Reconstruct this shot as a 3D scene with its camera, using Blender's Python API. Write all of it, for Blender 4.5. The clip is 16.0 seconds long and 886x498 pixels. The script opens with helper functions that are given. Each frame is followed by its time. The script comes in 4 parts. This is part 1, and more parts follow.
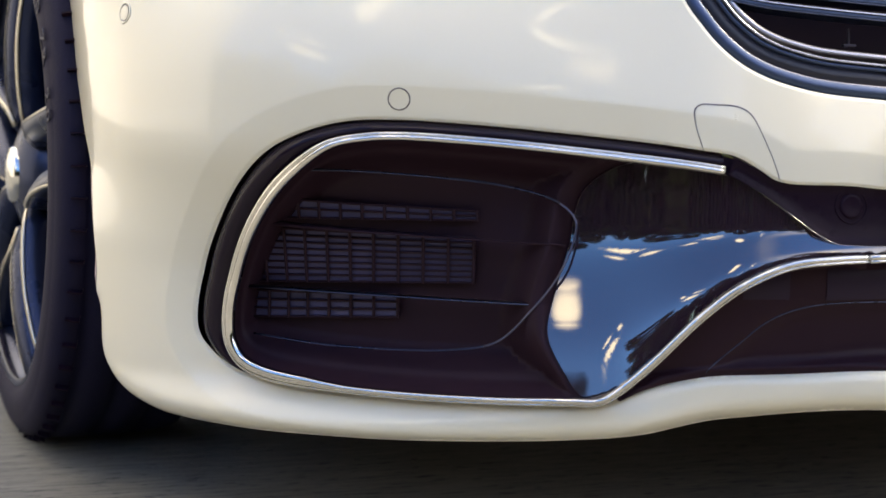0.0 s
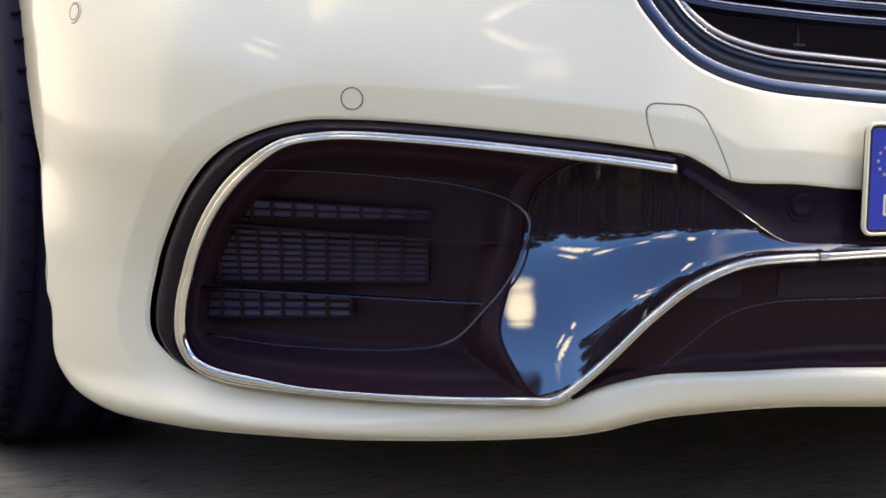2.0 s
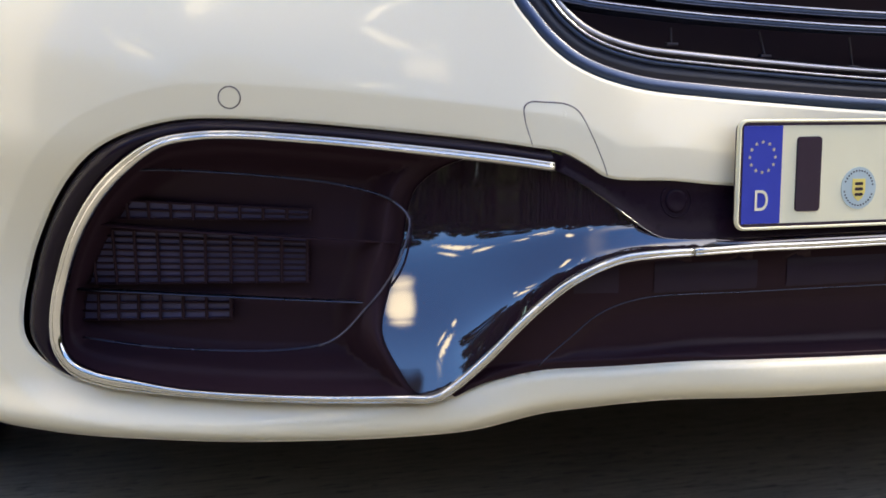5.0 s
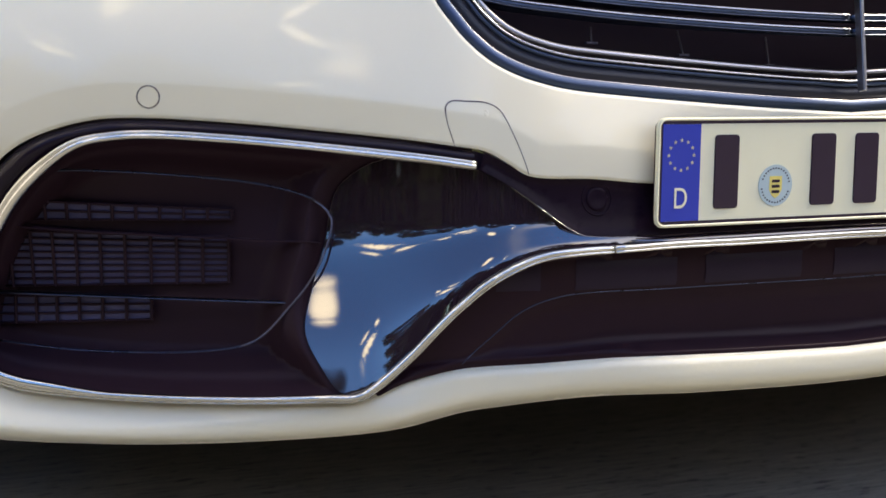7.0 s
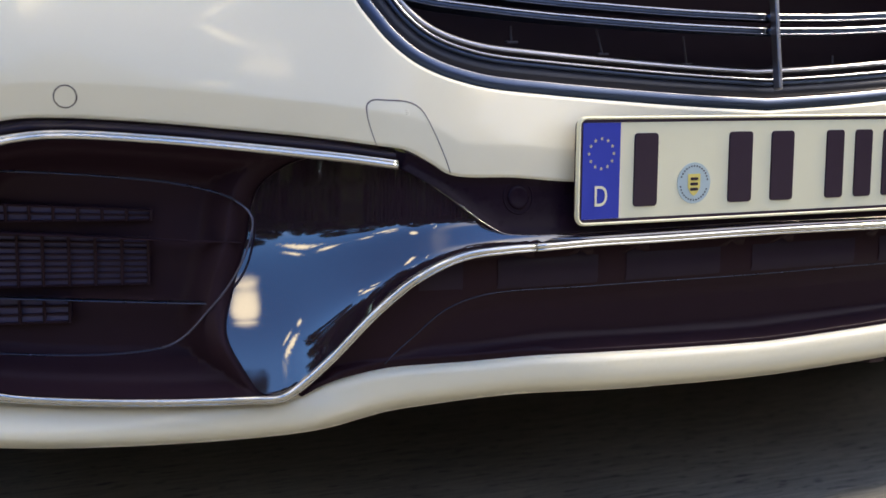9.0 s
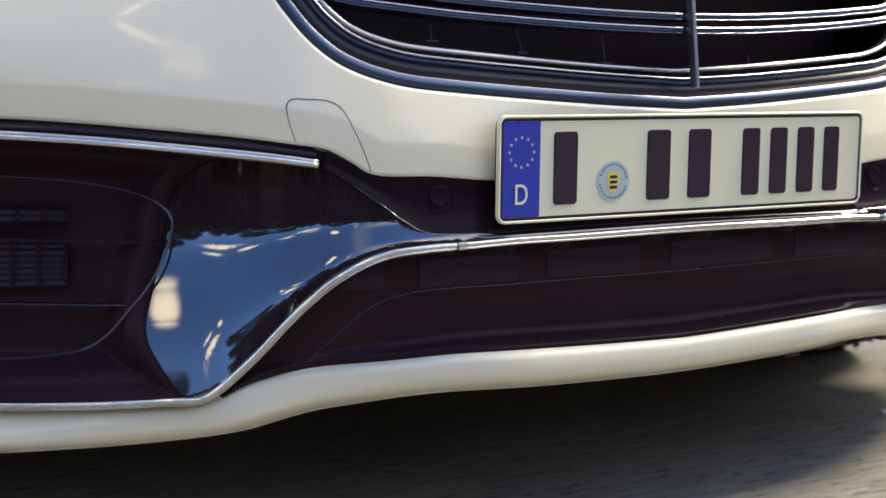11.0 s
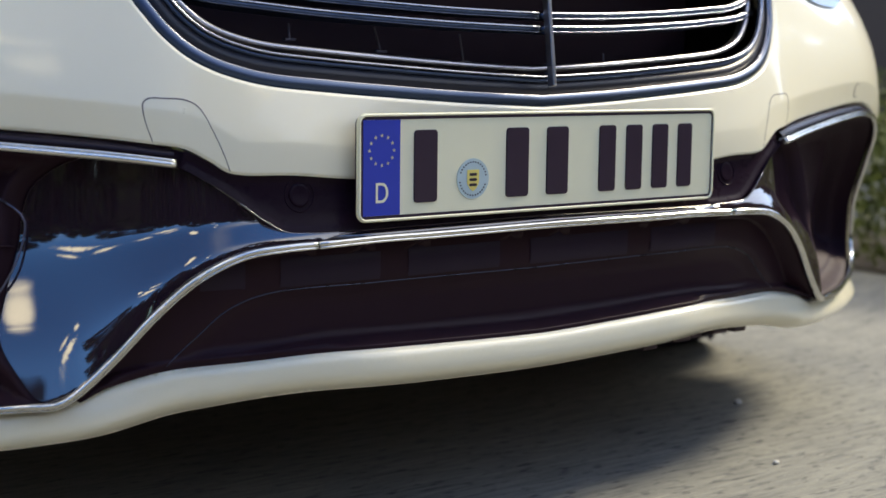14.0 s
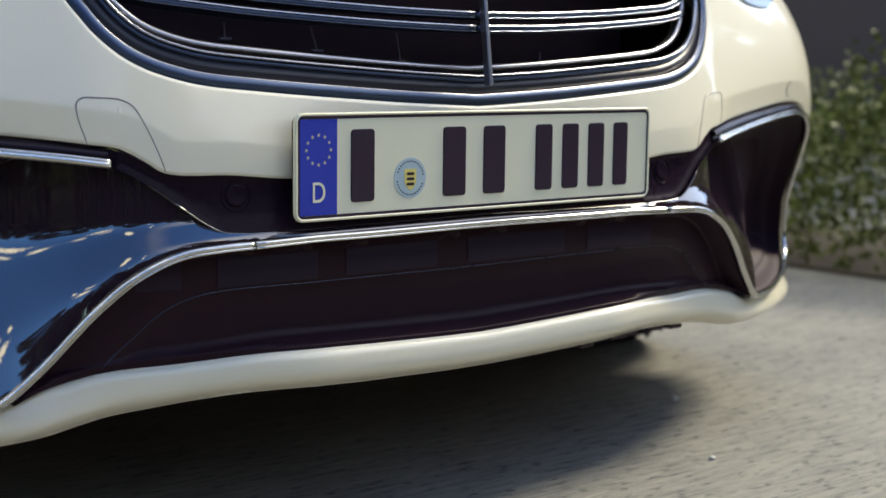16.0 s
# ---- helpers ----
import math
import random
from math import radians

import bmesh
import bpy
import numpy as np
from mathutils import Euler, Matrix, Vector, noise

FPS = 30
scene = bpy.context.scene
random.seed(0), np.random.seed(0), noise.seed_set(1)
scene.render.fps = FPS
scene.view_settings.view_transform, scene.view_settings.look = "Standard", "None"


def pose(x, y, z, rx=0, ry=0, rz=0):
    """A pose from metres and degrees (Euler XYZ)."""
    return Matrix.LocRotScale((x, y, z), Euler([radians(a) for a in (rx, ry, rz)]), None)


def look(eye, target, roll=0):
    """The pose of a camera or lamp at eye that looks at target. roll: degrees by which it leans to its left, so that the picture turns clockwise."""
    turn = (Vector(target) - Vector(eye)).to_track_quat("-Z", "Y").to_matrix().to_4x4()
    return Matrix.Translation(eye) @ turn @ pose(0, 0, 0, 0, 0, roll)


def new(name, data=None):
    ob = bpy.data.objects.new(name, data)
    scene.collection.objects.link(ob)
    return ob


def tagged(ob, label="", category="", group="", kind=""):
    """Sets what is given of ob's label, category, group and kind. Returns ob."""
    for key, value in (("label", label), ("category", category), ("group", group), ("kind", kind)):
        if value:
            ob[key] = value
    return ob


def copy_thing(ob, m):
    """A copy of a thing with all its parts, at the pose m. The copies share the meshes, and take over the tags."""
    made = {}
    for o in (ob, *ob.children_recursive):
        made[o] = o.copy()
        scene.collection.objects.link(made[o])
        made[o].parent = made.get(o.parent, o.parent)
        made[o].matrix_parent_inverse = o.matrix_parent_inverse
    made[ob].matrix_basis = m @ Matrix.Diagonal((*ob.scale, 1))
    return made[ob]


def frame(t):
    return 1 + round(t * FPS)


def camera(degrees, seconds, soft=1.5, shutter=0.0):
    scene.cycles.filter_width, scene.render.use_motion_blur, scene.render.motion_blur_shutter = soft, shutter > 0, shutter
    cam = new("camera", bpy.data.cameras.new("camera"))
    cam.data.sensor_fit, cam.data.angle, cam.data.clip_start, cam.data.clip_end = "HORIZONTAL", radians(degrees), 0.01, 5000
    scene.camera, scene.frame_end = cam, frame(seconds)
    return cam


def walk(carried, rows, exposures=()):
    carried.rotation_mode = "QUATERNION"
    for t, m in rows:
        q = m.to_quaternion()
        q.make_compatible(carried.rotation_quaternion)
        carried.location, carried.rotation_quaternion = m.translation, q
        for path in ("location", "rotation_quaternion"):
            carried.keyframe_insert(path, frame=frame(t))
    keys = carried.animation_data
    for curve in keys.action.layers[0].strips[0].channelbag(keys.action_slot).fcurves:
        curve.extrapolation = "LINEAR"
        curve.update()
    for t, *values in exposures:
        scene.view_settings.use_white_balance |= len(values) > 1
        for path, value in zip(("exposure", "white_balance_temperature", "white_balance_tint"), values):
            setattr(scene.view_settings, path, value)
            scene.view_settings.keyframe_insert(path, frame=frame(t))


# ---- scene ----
from mathutils.geometry import delaunay_2d_cdt

# ---------------------------------------------------------------- camera
EYE = Vector((-1.0725, -1.2058, 0.530))
PITCH, ROLL = -7.48, 0.68
YAW = [(0.0, -15.76), (0.5, -15.97), (1.0, -16.37), (1.5, -16.92), (2.0, -17.62), (2.5, -18.38), (3.0, -19.19), (3.5, -20.00),
       (4.0, -20.82), (5.0, -22.42), (6.0, -23.98), (6.5, -24.76), (7.0, -25.53), (7.5, -26.30), (8.0, -27.07), (8.5, -27.85), (9.0, -28.65),
       (10.0, -30.25), (11.0, -31.80), (11.5, -32.64), (12.0, -33.65), (12.5, -34.61), (13.0, -35.54), (13.5, -36.45),
       (14.0, -37.36), (14.5, -38.19), (15.0, -38.94), (15.5, -39.53), (16.0, -39.86)]


def heading(yaw):
    a, p = radians(yaw), radians(PITCH)
    return EYE + Vector((-math.sin(a) * math.cos(p), math.cos(a) * math.cos(p), math.sin(p)))


cam = camera(34.18, 16.0)
cam.data.dof.use_dof = True
cam.data.dof.focus_distance = 1.54
cam.data.dof.aperture_fstop = 4.6
walk(cam, [(t, look(EYE, heading(y), ROLL)) for t, y in YAW], exposures=[(0.0, 2.13, 8400, 9), (8.0, 1.92, 8250, 9), (12.0, 1.68, 7900, 6), (16.0, 1.46, 7600, 3)])

# ---------------------------------------------------------------- light
world = bpy.data.worlds.new("sky")
scene.world = world
world.use_nodes = True
wn, wl = world.node_tree.nodes, world.node_tree.links
wn.clear()
sky = wn.new("ShaderNodeTexSky")
sky.sky_type, sky.sun_disc = "NISHITA", False
sky.sun_elevation, sky.sun_rotation = radians(38.5), radians(92)
sky.air_density, sky.dust_density, sky.ozone_density = 1.0, 0.1, 4.0
coord = wn.new("ShaderNodeTexCoord")


def sky_node(kind, *links, **values):
    n = wn.new(kind)
    for k, v in values.items():
        if k == "op":
            n.operation = v
    for i, x in enumerate(links):
        if x is None:
            continue
        if isinstance(x, (int, float, tuple)):
            n.inputs[i].default_value = x
        else:
            wl.new(x, n.inputs[i])
    return n


def sky_math(op, a, b=None, c=None):
    return sky_node("ShaderNodeMath", a, b, c, op=op).outputs[0]


def sky_dot(v):
    return sky_node("ShaderNodeVectorMath", coord.outputs["Generated"], tuple(v), op="DOT_PRODUCT").outputs["Value"]


def sky_step(x, lo, hi):
    n = sky_node("ShaderNodeMapRange", x, float(lo), float(hi))
    n.interpolation_type = "SMOOTHSTEP"
    return n.outputs["Result"]


def sky_noise(scale, detail, rough, squash=1.0, shift=(0, 0, 0)):
    m = sky_node("ShaderNodeMapping", coord.outputs["Generated"])
    m.inputs["Scale"].default_value, m.inputs["Location"].default_value = (1, 1, squash), shift
    n = sky_node("ShaderNodeTexNoise", m.outputs["Vector"])
    n.inputs["Scale"].default_value, n.inputs["Detail"].default_value, n.inputs["Roughness"].default_value = scale, detail, rough
    return n.outputs["Fac"]


def toward(az, el):
    """The direction az degrees from straight ahead of the car towards its other side, el degrees up."""
    a, e = radians(az), radians(el)
    return Vector((math.sin(a) * math.cos(e), -math.cos(a) * math.cos(e), math.sin(e)))


# fair-weather clouds: a broken field over the whole sky, open where the fin mirrors clear blue, and a few single puffs
# there; the thin veil beside the car and ahead of it is added to brighten its paint
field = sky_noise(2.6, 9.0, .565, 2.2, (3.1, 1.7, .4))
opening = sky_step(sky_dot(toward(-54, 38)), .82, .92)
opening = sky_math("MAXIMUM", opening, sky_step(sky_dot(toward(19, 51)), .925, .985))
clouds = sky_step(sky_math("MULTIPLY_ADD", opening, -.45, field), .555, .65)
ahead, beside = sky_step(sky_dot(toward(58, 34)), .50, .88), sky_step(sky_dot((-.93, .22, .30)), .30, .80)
fill_veil = sky_math("MAXIMUM", sky_math("MULTIPLY", ahead, .34), sky_math("MULTIPLY", beside, .55))
fill_veil = sky_math("MULTIPLY", fill_veil, sky_math("SUBTRACT", 1.0, opening))
clouds = sky_math("MAXIMUM", clouds, fill_veil)
ragged = sky_noise(42, 9.0, .66, 1.6)
lining = 0.0
for az, el, wide, high, tilt, fray, thin in ((-28.8, 44.0, 2.6, 6.2, 6, 1.8, 0), (-43, 27.0, 9.0, 1.7, -20, 5.0, 0), (-42, 31.2, 6.0, .8, -22, 3.5, 0), (-57, 34.0, 2.6, 1.2, -20, 3.5, 0),
                                             (-13.2, 36.6, 2.2, .30, 77, 1.6, 1), (-12.6, 31.8, 3.4, .30, -70, 1.6, 1), (-11.8, 26.4, 2.9, .14, 82, 1.6, 1), (-14.2, 21.0, 2.2, .35, 45, 1.8, 1)):
    c, k = toward(az, el), radians(tilt)
    e1 = Vector((math.cos(radians(az)), math.sin(radians(az)), 0))
    e2 = c.cross(e1) * (-1 if c.cross(e1).z < 0 else 1)
    gx = sky_dot((e1 * math.cos(k) + e2 * math.sin(k)) / radians(wide))
    gy = sky_dot((e2 * math.cos(k) - e1 * math.sin(k)) / radians(high))
    r2 = sky_math("ADD", sky_math("MULTIPLY", gx, gx), sky_math("MULTIPLY", gy, gy))
    v = sky_math("MULTIPLY_ADD", sky_math("SUBTRACT", ragged, .5), fray, sky_math("SUBTRACT", 1.0, r2))
    puff = sky_math("MULTIPLY", sky_step(v, -.1, .9), sky_step(sky_dot(c), .5, .6))
    if thin:
        lining = sky_math("MAXIMUM", lining, puff)
    else:
        clouds = sky_math("MAXIMUM", clouds, puff)
clear = wn.new("ShaderNodeMix")
clear.data_type, clear.blend_type = "RGBA", "MULTIPLY"
clear.inputs["Factor"].default_value = 1.0
clear.inputs["B"].default_value = (0.40, 0.67, 1.0, 1)
wl.new(sky.outputs["Color"], clear.inputs["A"])
cloud_mix = wn.new("ShaderNodeMix")
cloud_mix.data_type = "RGBA"
cloud_mix.inputs["B"].default_value = (10.3, 9.5, 8.3, 1)
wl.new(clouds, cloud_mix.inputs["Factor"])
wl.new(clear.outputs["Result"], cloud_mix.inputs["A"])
background = wn.new("ShaderNodeBackground")
background.inputs["Strength"].default_value = 0.15
wout = wn.new("ShaderNodeOutputWorld")
edge_mix = wn.new("ShaderNodeMix")
edge_mix.data_type = "RGBA"
edge_mix.inputs["B"].default_value = (17.0, 15.6, 13.4, 1)
wl.new(lining, edge_mix.inputs["Factor"])
wl.new(cloud_mix.outputs["Result"], edge_mix.inputs["A"])
wl.new(edge_mix.outputs["Result"], background.inputs["Color"])
wl.new(background.outputs["Background"], wout.inputs["Surface"])
sun = new("sun", bpy.data.lights.new("sun", "SUN"))
sun.data.energy, sun.data.angle, sun.data.color = 2.1, radians(15), (1.0, 0.93, 0.82)
sun.matrix_world = look((0, 0, 0), (-1.25, 0.04, -1.0))


# ---------------------------------------------------------------- materials
def material(name, color, rough=0.5, metal=0.0, coat=0.0, vary=0.0, vary_scale=8.0, bump=0.0, bump_scale=300.0, spec=0.5, fine=0.0):
    m = bpy.data.materials.new(name)
    m.use_nodes = True
    n, l = m.node_tree.nodes, m.node_tree.links
    b = n["Principled BSDF"]
    b.inputs["Base Color"].default_value = (*color, 1)
    b.inputs["Roughness"].default_value = rough
    b.inputs["Metallic"].default_value = metal
    b.inputs["Coat Weight"].default_value = coat
    b.inputs["Coat Roughness"].default_value = 0.03
    b.inputs["Specular IOR Level"].default_value = spec
    place = n.new("ShaderNodeTexCoord")
    if vary:
        t = n.new("ShaderNodeTexNoise")
        t.inputs["Scale"].default_value, t.inputs["Detail"].default_value = vary_scale, 6.0
        l.new(place.outputs["Object"], t.inputs["Vector"])
        r = n.new("ShaderNodeMapRange")
        r.inputs["To Min"].default_value, r.inputs["To Max"].default_value = 1 - vary, 1 + vary
        l.new(t.outputs["Fac"], r.inputs["Value"])
        mul = n.new("ShaderNodeVectorMath")
        mul.operation = "SCALE"
        mul.inputs[0].default_value = color
        l.new(r.outputs["Result"], mul.inputs["Scale"])
        l.new(mul.outputs["Vector"], b.inputs["Base Color"])
        rr = n.new("ShaderNodeMapRange")
        rr.inputs["To Min"].default_value, rr.inputs["To Max"].default_value = max(0.0, rough - vary * 0.4), min(1.0, rough + vary * 0.4)
        l.new(t.outputs["Fac"], rr.inputs["Value"])
        l.new(rr.outputs["Result"], b.inputs["Roughness"])
    if bump:
        t2 = n.new("ShaderNodeTexNoise")
        t2.inputs["Scale"].default_value, t2.inputs["Detail"].default_value = bump_scale, 4.0
        l.new(place.outputs["Object"], t2.inputs["Vector"])
        bp = n.new("ShaderNodeBump")
        bp.inputs["Strength"].default_value, bp.inputs["Distance"].default_value = bump, 0.002
        l.new(t2.outputs["Fac"], bp.inputs["Height"])
        l.new(bp.outputs["Normal"], b.inputs["Normal"])
    return m


PAINT = material("pearl_white_paint", (0.81, 0.765, 0.60), 0.32, 0.0, 1.0, vary=0.015, vary_scale=3.0)
PAINT.node_tree.nodes["Principled BSDF"].inputs["Coat IOR"].default_value = 1.40
GLOSS = material("gloss_black_plastic", (0.012, 0.007, 0.014), 0.05, 0.0, 0.05, vary=0.02, vary_scale=20, spec=0.15)
LACQUER = material("black_piano_lacquer", (0.021, 0.011, 0.020), 0.04, 0.0, 1.0, spec=0.7)
LACQUER.node_tree.nodes["Principled BSDF"].inputs["Coat IOR"].default_value = 1.95
DULL = material("dull_black_plastic", (0.024, 0.011, 0.017), 0.32, vary=0.10, vary_scale=30, spec=0.08)
INTAKE = material("intake_black_plastic", (0.025, 0.012, 0.019), 0.5, vary=0.10, vary_scale=40, spec=0.10)
SATIN = material("satin_black_plastic", (0.014, 0.007, 0.014), 0.28, vary=0.10, vary_scale=60, bump=0.06, bump_scale=900, spec=0.06)
MATTE = material("matte_dark_plastic", (0.036, 0.018, 0.027), 0.7, vary=0.15, vary_scale=40, bump=0.2, bump_scale=600)
RADIATOR = material("radiator_blue_grey", (0.056, 0.052, 0.120), 0.6, 0.2, vary=0.25, vary_scale=30)
BACKPANEL = material("blue_sheen_panel", (0.024, 0.015, 0.028), 0.34, vary=0.1, vary_scale=25, spec=0.12)
CHROME = material("chrome", (0.70, 0.69, 0.66), 0.10, 1.0, vary=0.03, vary_scale=40)
DIMGLINT = material("dim_edge_glint", (0.065, 0.075, 0.115), 0.28, 1.0, vary=0.1, vary_scale=30)
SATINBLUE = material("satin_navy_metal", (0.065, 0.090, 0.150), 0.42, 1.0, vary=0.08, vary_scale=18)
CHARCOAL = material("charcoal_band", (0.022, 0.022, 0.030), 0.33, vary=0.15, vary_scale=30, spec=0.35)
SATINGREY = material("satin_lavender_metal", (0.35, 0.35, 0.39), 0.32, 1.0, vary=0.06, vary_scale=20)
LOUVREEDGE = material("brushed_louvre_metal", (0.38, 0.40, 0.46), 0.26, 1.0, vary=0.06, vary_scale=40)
LITGLINT = material("lit_edge_glint", (0.16, 0.17, 0.26), 0.30, 1.0, vary=0.1, vary_scale=30)
TRAY = material("pale_bounce_underbody", (0.44, 0.36, 0.37), 0.7, vary=0.12, vary_scale=6, bump=0.2, bump_scale=60)
PIN = material("grey_plastic_pin", (0.07, 0.06, 0.085), 0.5, vary=0.1, vary_scale=80)
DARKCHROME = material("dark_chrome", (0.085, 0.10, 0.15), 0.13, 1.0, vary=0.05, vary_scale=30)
MARK = material("lighter_rubber_mark", (0.022, 0.022, 0.042), 0.6, vary=0.2, vary_scale=60)
RUBBER = material("tyre_rubber", (0.010, 0.009, 0.027), 0.75, vary=0.2, vary_scale=25, bump=0.3, bump_scale=250, spec=0.2)
ALLOY = material("alloy_wheel", (0.50, 0.47, 0.40), 0.30, 1.0, vary=0.04, vary_scale=20)
ALLOYDARK = material("alloy_grey_paint", (0.020, 0.030, 0.070), 0.28, 0.5, vary=0.1, vary_scale=20)
PLATE = material("plate_reflective_white", (0.79, 0.77, 0.575), 0.38, vary=0.03, vary_scale=30, bump=0.04, bump_scale=500)
PLATEBLACK = material("plate_black_print", (0.026, 0.012, 0.030), 0.35, vary=0.1, vary_scale=60)
PLATEBLUE = material("plate_blue_band", (0.016, 0.040, 0.40), 0.4, vary=0.05, vary_scale=40)
YELLOW = material("plate_yellow", (0.74, 0.62, 0.18), 0.45, vary=0.08, vary_scale=80)
STARS = material("plate_star_print", (0.60, 0.55, 0.33), 0.45, vary=0.08, vary_scale=80)
SEALBLUE = material("seal_blue_grey", (0.42, 0.54, 0.58), 0.4, vary=0.06, vary_scale=80)
LENS = material("headlamp_lens", (0.02, 0.02, 0.025), 0.05, 0.0, 1.0, vary=0.02)
LEAF = material("hedge_leaf", (0.088, 0.108, 0.026), 0.6, vary=0.5, vary_scale=7, spec=0.2)
LEAFDARK = material("tree_leaf", (0.034, 0.042, 0.024), 0.75, vary=0.4, vary_scale=1.5, spec=0.1)
BARK = material("bark", (0.045, 0.034, 0.026), 0.9, vary=0.3, vary_scale=6, bump=0.6, bump_scale=30)
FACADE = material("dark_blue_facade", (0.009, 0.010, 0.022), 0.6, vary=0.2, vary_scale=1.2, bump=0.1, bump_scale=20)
BOUNCEWALL = material("pale_bounce_plaster", (0.52, 0.51, 0.48), 0.85, vary=0.06, vary_scale=1.5, bump=0.2, bump_scale=40)
PEBBLE = material("pale_stone", (0.5, 0.48, 0.43), 0.8, vary=0.15, vary_scale=200)
SOIL = material("soil", (0.05, 0.04, 0.03), 0.95, vary=0.3, vary_scale=12, bump=0.5, bump_scale=60)


def concrete():
    m = material("brushed_concrete", (0.25, 0.24, 0.21), 0.85)
    n, l = m.node_tree.nodes, m.node_tree.links
    b = n["Principled BSDF"]
    co = n.new("ShaderNodeTexCoord")

    def noise_of(scale, detail, stretch=None, turn=0.0):
        t = n.new("ShaderNodeTexNoise")
        t.inputs["Scale"].default_value, t.inputs["Detail"].default_value = scale, detail
        if stretch:
            mp = n.new("ShaderNodeMapping")
            mp.inputs["Scale"].default_value, mp.inputs["Rotation"].default_value = stretch, (0, 0, radians(turn))
            l.new(co.outputs["Object"], mp.inputs["Vector"])
            l.new(mp.outputs["Vector"], t.inputs["Vector"])
        else:
            l.new(co.outputs["Object"], t.inputs["Vector"])
        return t.outputs["Fac"]

    def sum_of(a, k, c):
        x = n.new("ShaderNodeMath")
        x.operation = "MULTIPLY_ADD"
        x.inputs[1].default_value = k
        l.new(a, x.inputs[0])
        if isinstance(c, float):
            x.inputs[2].default_value = c
        else:
            l.new(c, x.inputs[2])
        return x.outputs[0]

    patches, streaks = noise_of(1.8, 6), noise_of(1.0, 5, (9, 95, 1), 16)
    lines, grit = noise_of(1.0, 3, (14, 260, 1), 16), noise_of(210, 2)
    pits = noise_of(1.0, 5, (34, 95, 1), 16)
    pit = n.new("ShaderNodeMapRange")
    pit.inputs["From Min"].default_value, pit.inputs["From Max"].default_value = 0.32, 0.44
    l.new(pits, pit.inputs["Value"])
    height = sum_of(streaks, 0.60, sum_of(lines, 0.50, sum_of(grit, 0.15, sum_of(pit.outputs["Result"], 0.27, -0.40))))
    tone = sum_of(patches, 0.55, height)
    ramp = n.new("ShaderNodeValToRGB")
    e = ramp.color_ramp.elements
    e[0].position, e[0].color = 0.42, (0.046, 0.047, 0.052, 1)
    e[1].position, e[1].color = 0.88, (0.205, 0.202, 0.172, 1)
    l.new(tone, ramp.inputs["Fac"])
    l.new(ramp.outputs["Color"], b.inputs["Base Color"])
    bp = n.new("ShaderNodeBump")
    bp.inputs["Strength"].default_value, bp.inputs["Distance"].default_value = 0.7, 0.006
    l.new(height, bp.inputs["Height"])
    l.new(bp.outputs["Normal"], b.inputs["Normal"])
    return m


CONCRETE = concrete()

# ---------------------------------------------------------------- helpers of this scene


def empty(name, parent=None):
    ob = new(name)
    ob.empty_display_size = 0.05
    ob.parent = parent
    return ob


def put(name, me, mat, parent=None, label=""):
    ob = new(name, me)
    me.materials.append(mat)
    ob.parent = parent
    return tagged(ob, label)


def part(name, bm, mat, parent=None, label="", smooth=True):
    me = bpy.data.meshes.new(name)
    bmesh.ops.recalc_face_normals(bm, faces=bm.faces)
    bm.to_mesh(me)
    bm.free()
    me.polygons.foreach_set("use_smooth", [smooth] * len(me.polygons))
    return put(name, me, mat, parent, label)


def raw(name, verts, faces, mat, parent=None, label="", smooth=True, normals=None):
    me = bpy.data.meshes.new(name)
    me.from_pydata([tuple(v) for v in verts], [], [tuple(int(i) for i in f) for f in faces])
    me.polygons.foreach_set("use_smooth", [smooth] * len(me.polygons))
    me.update()
    if normals is not None:
        me.normals_split_custom_set_from_vertices([tuple(x) for x in normals])
    return put(name, me, mat, parent, label)


def spline(pts, step=0.006, closed=False):
    """A smooth curve through a few points, as points about one step apart."""
    p = np.array(pts, float)
    q = np.vstack([p[-1], p, p[0], p[1]]) if closed else np.vstack([2 * p[0] - p[1], p, 2 * p[-1] - p[-2]])
    out = []
    for i in range(1, len(q) - 2):
        a, b, c, d = q[i - 1:i + 3]
        k = [0.0]
        for m, n in ((a, b), (b, c), (c, d)):
            k.append(k[-1] + max(np.linalg.norm(n - m), 1e-6) ** 0.5)
        n = max(2, int(np.linalg.norm(c - b) / step) + 1)
        for t in np.linspace(k[1], k[2], n, endpoint=False):
            a1 = (k[1] - t) / (k[1] - k[0]) * a + (t - k[0]) / (k[1] - k[0]) * b
            a2 = (k[2] - t) / (k[2] - k[1]) * b + (t - k[1]) / (k[2] - k[1]) * c
            a3 = (k[3] - t) / (k[3] - k[2]) * c + (t - k[2]) / (k[3] - k[2]) * d
            b1 = (k[2] - t) / (k[2] - k[0]) * a1 + (t - k[0]) / (k[2] - k[0]) * a2
            b2 = (k[3] - t) / (k[3] - k[1]) * a2 + (t - k[1]) / (k[3] - k[1]) * a3
            out.append((k[2] - t) / (k[2] - k[1]) * b1 + (t - k[1]) / (k[2] - k[1]) * b2)
    if not closed:
        out.append(q[-2])
    return np.array(out)


def even(curve, n):
    """The same curve with n points at even steps."""
    s = np.concatenate([[0], np.cumsum(np.linalg.norm(np.diff(curve, axis=0), axis=1))])
    t = np.linspace(0, s[-1], n)
    return np.stack([np.interp(t, s, curve[:, i]) for i in range(curve.shape[1])], 1)


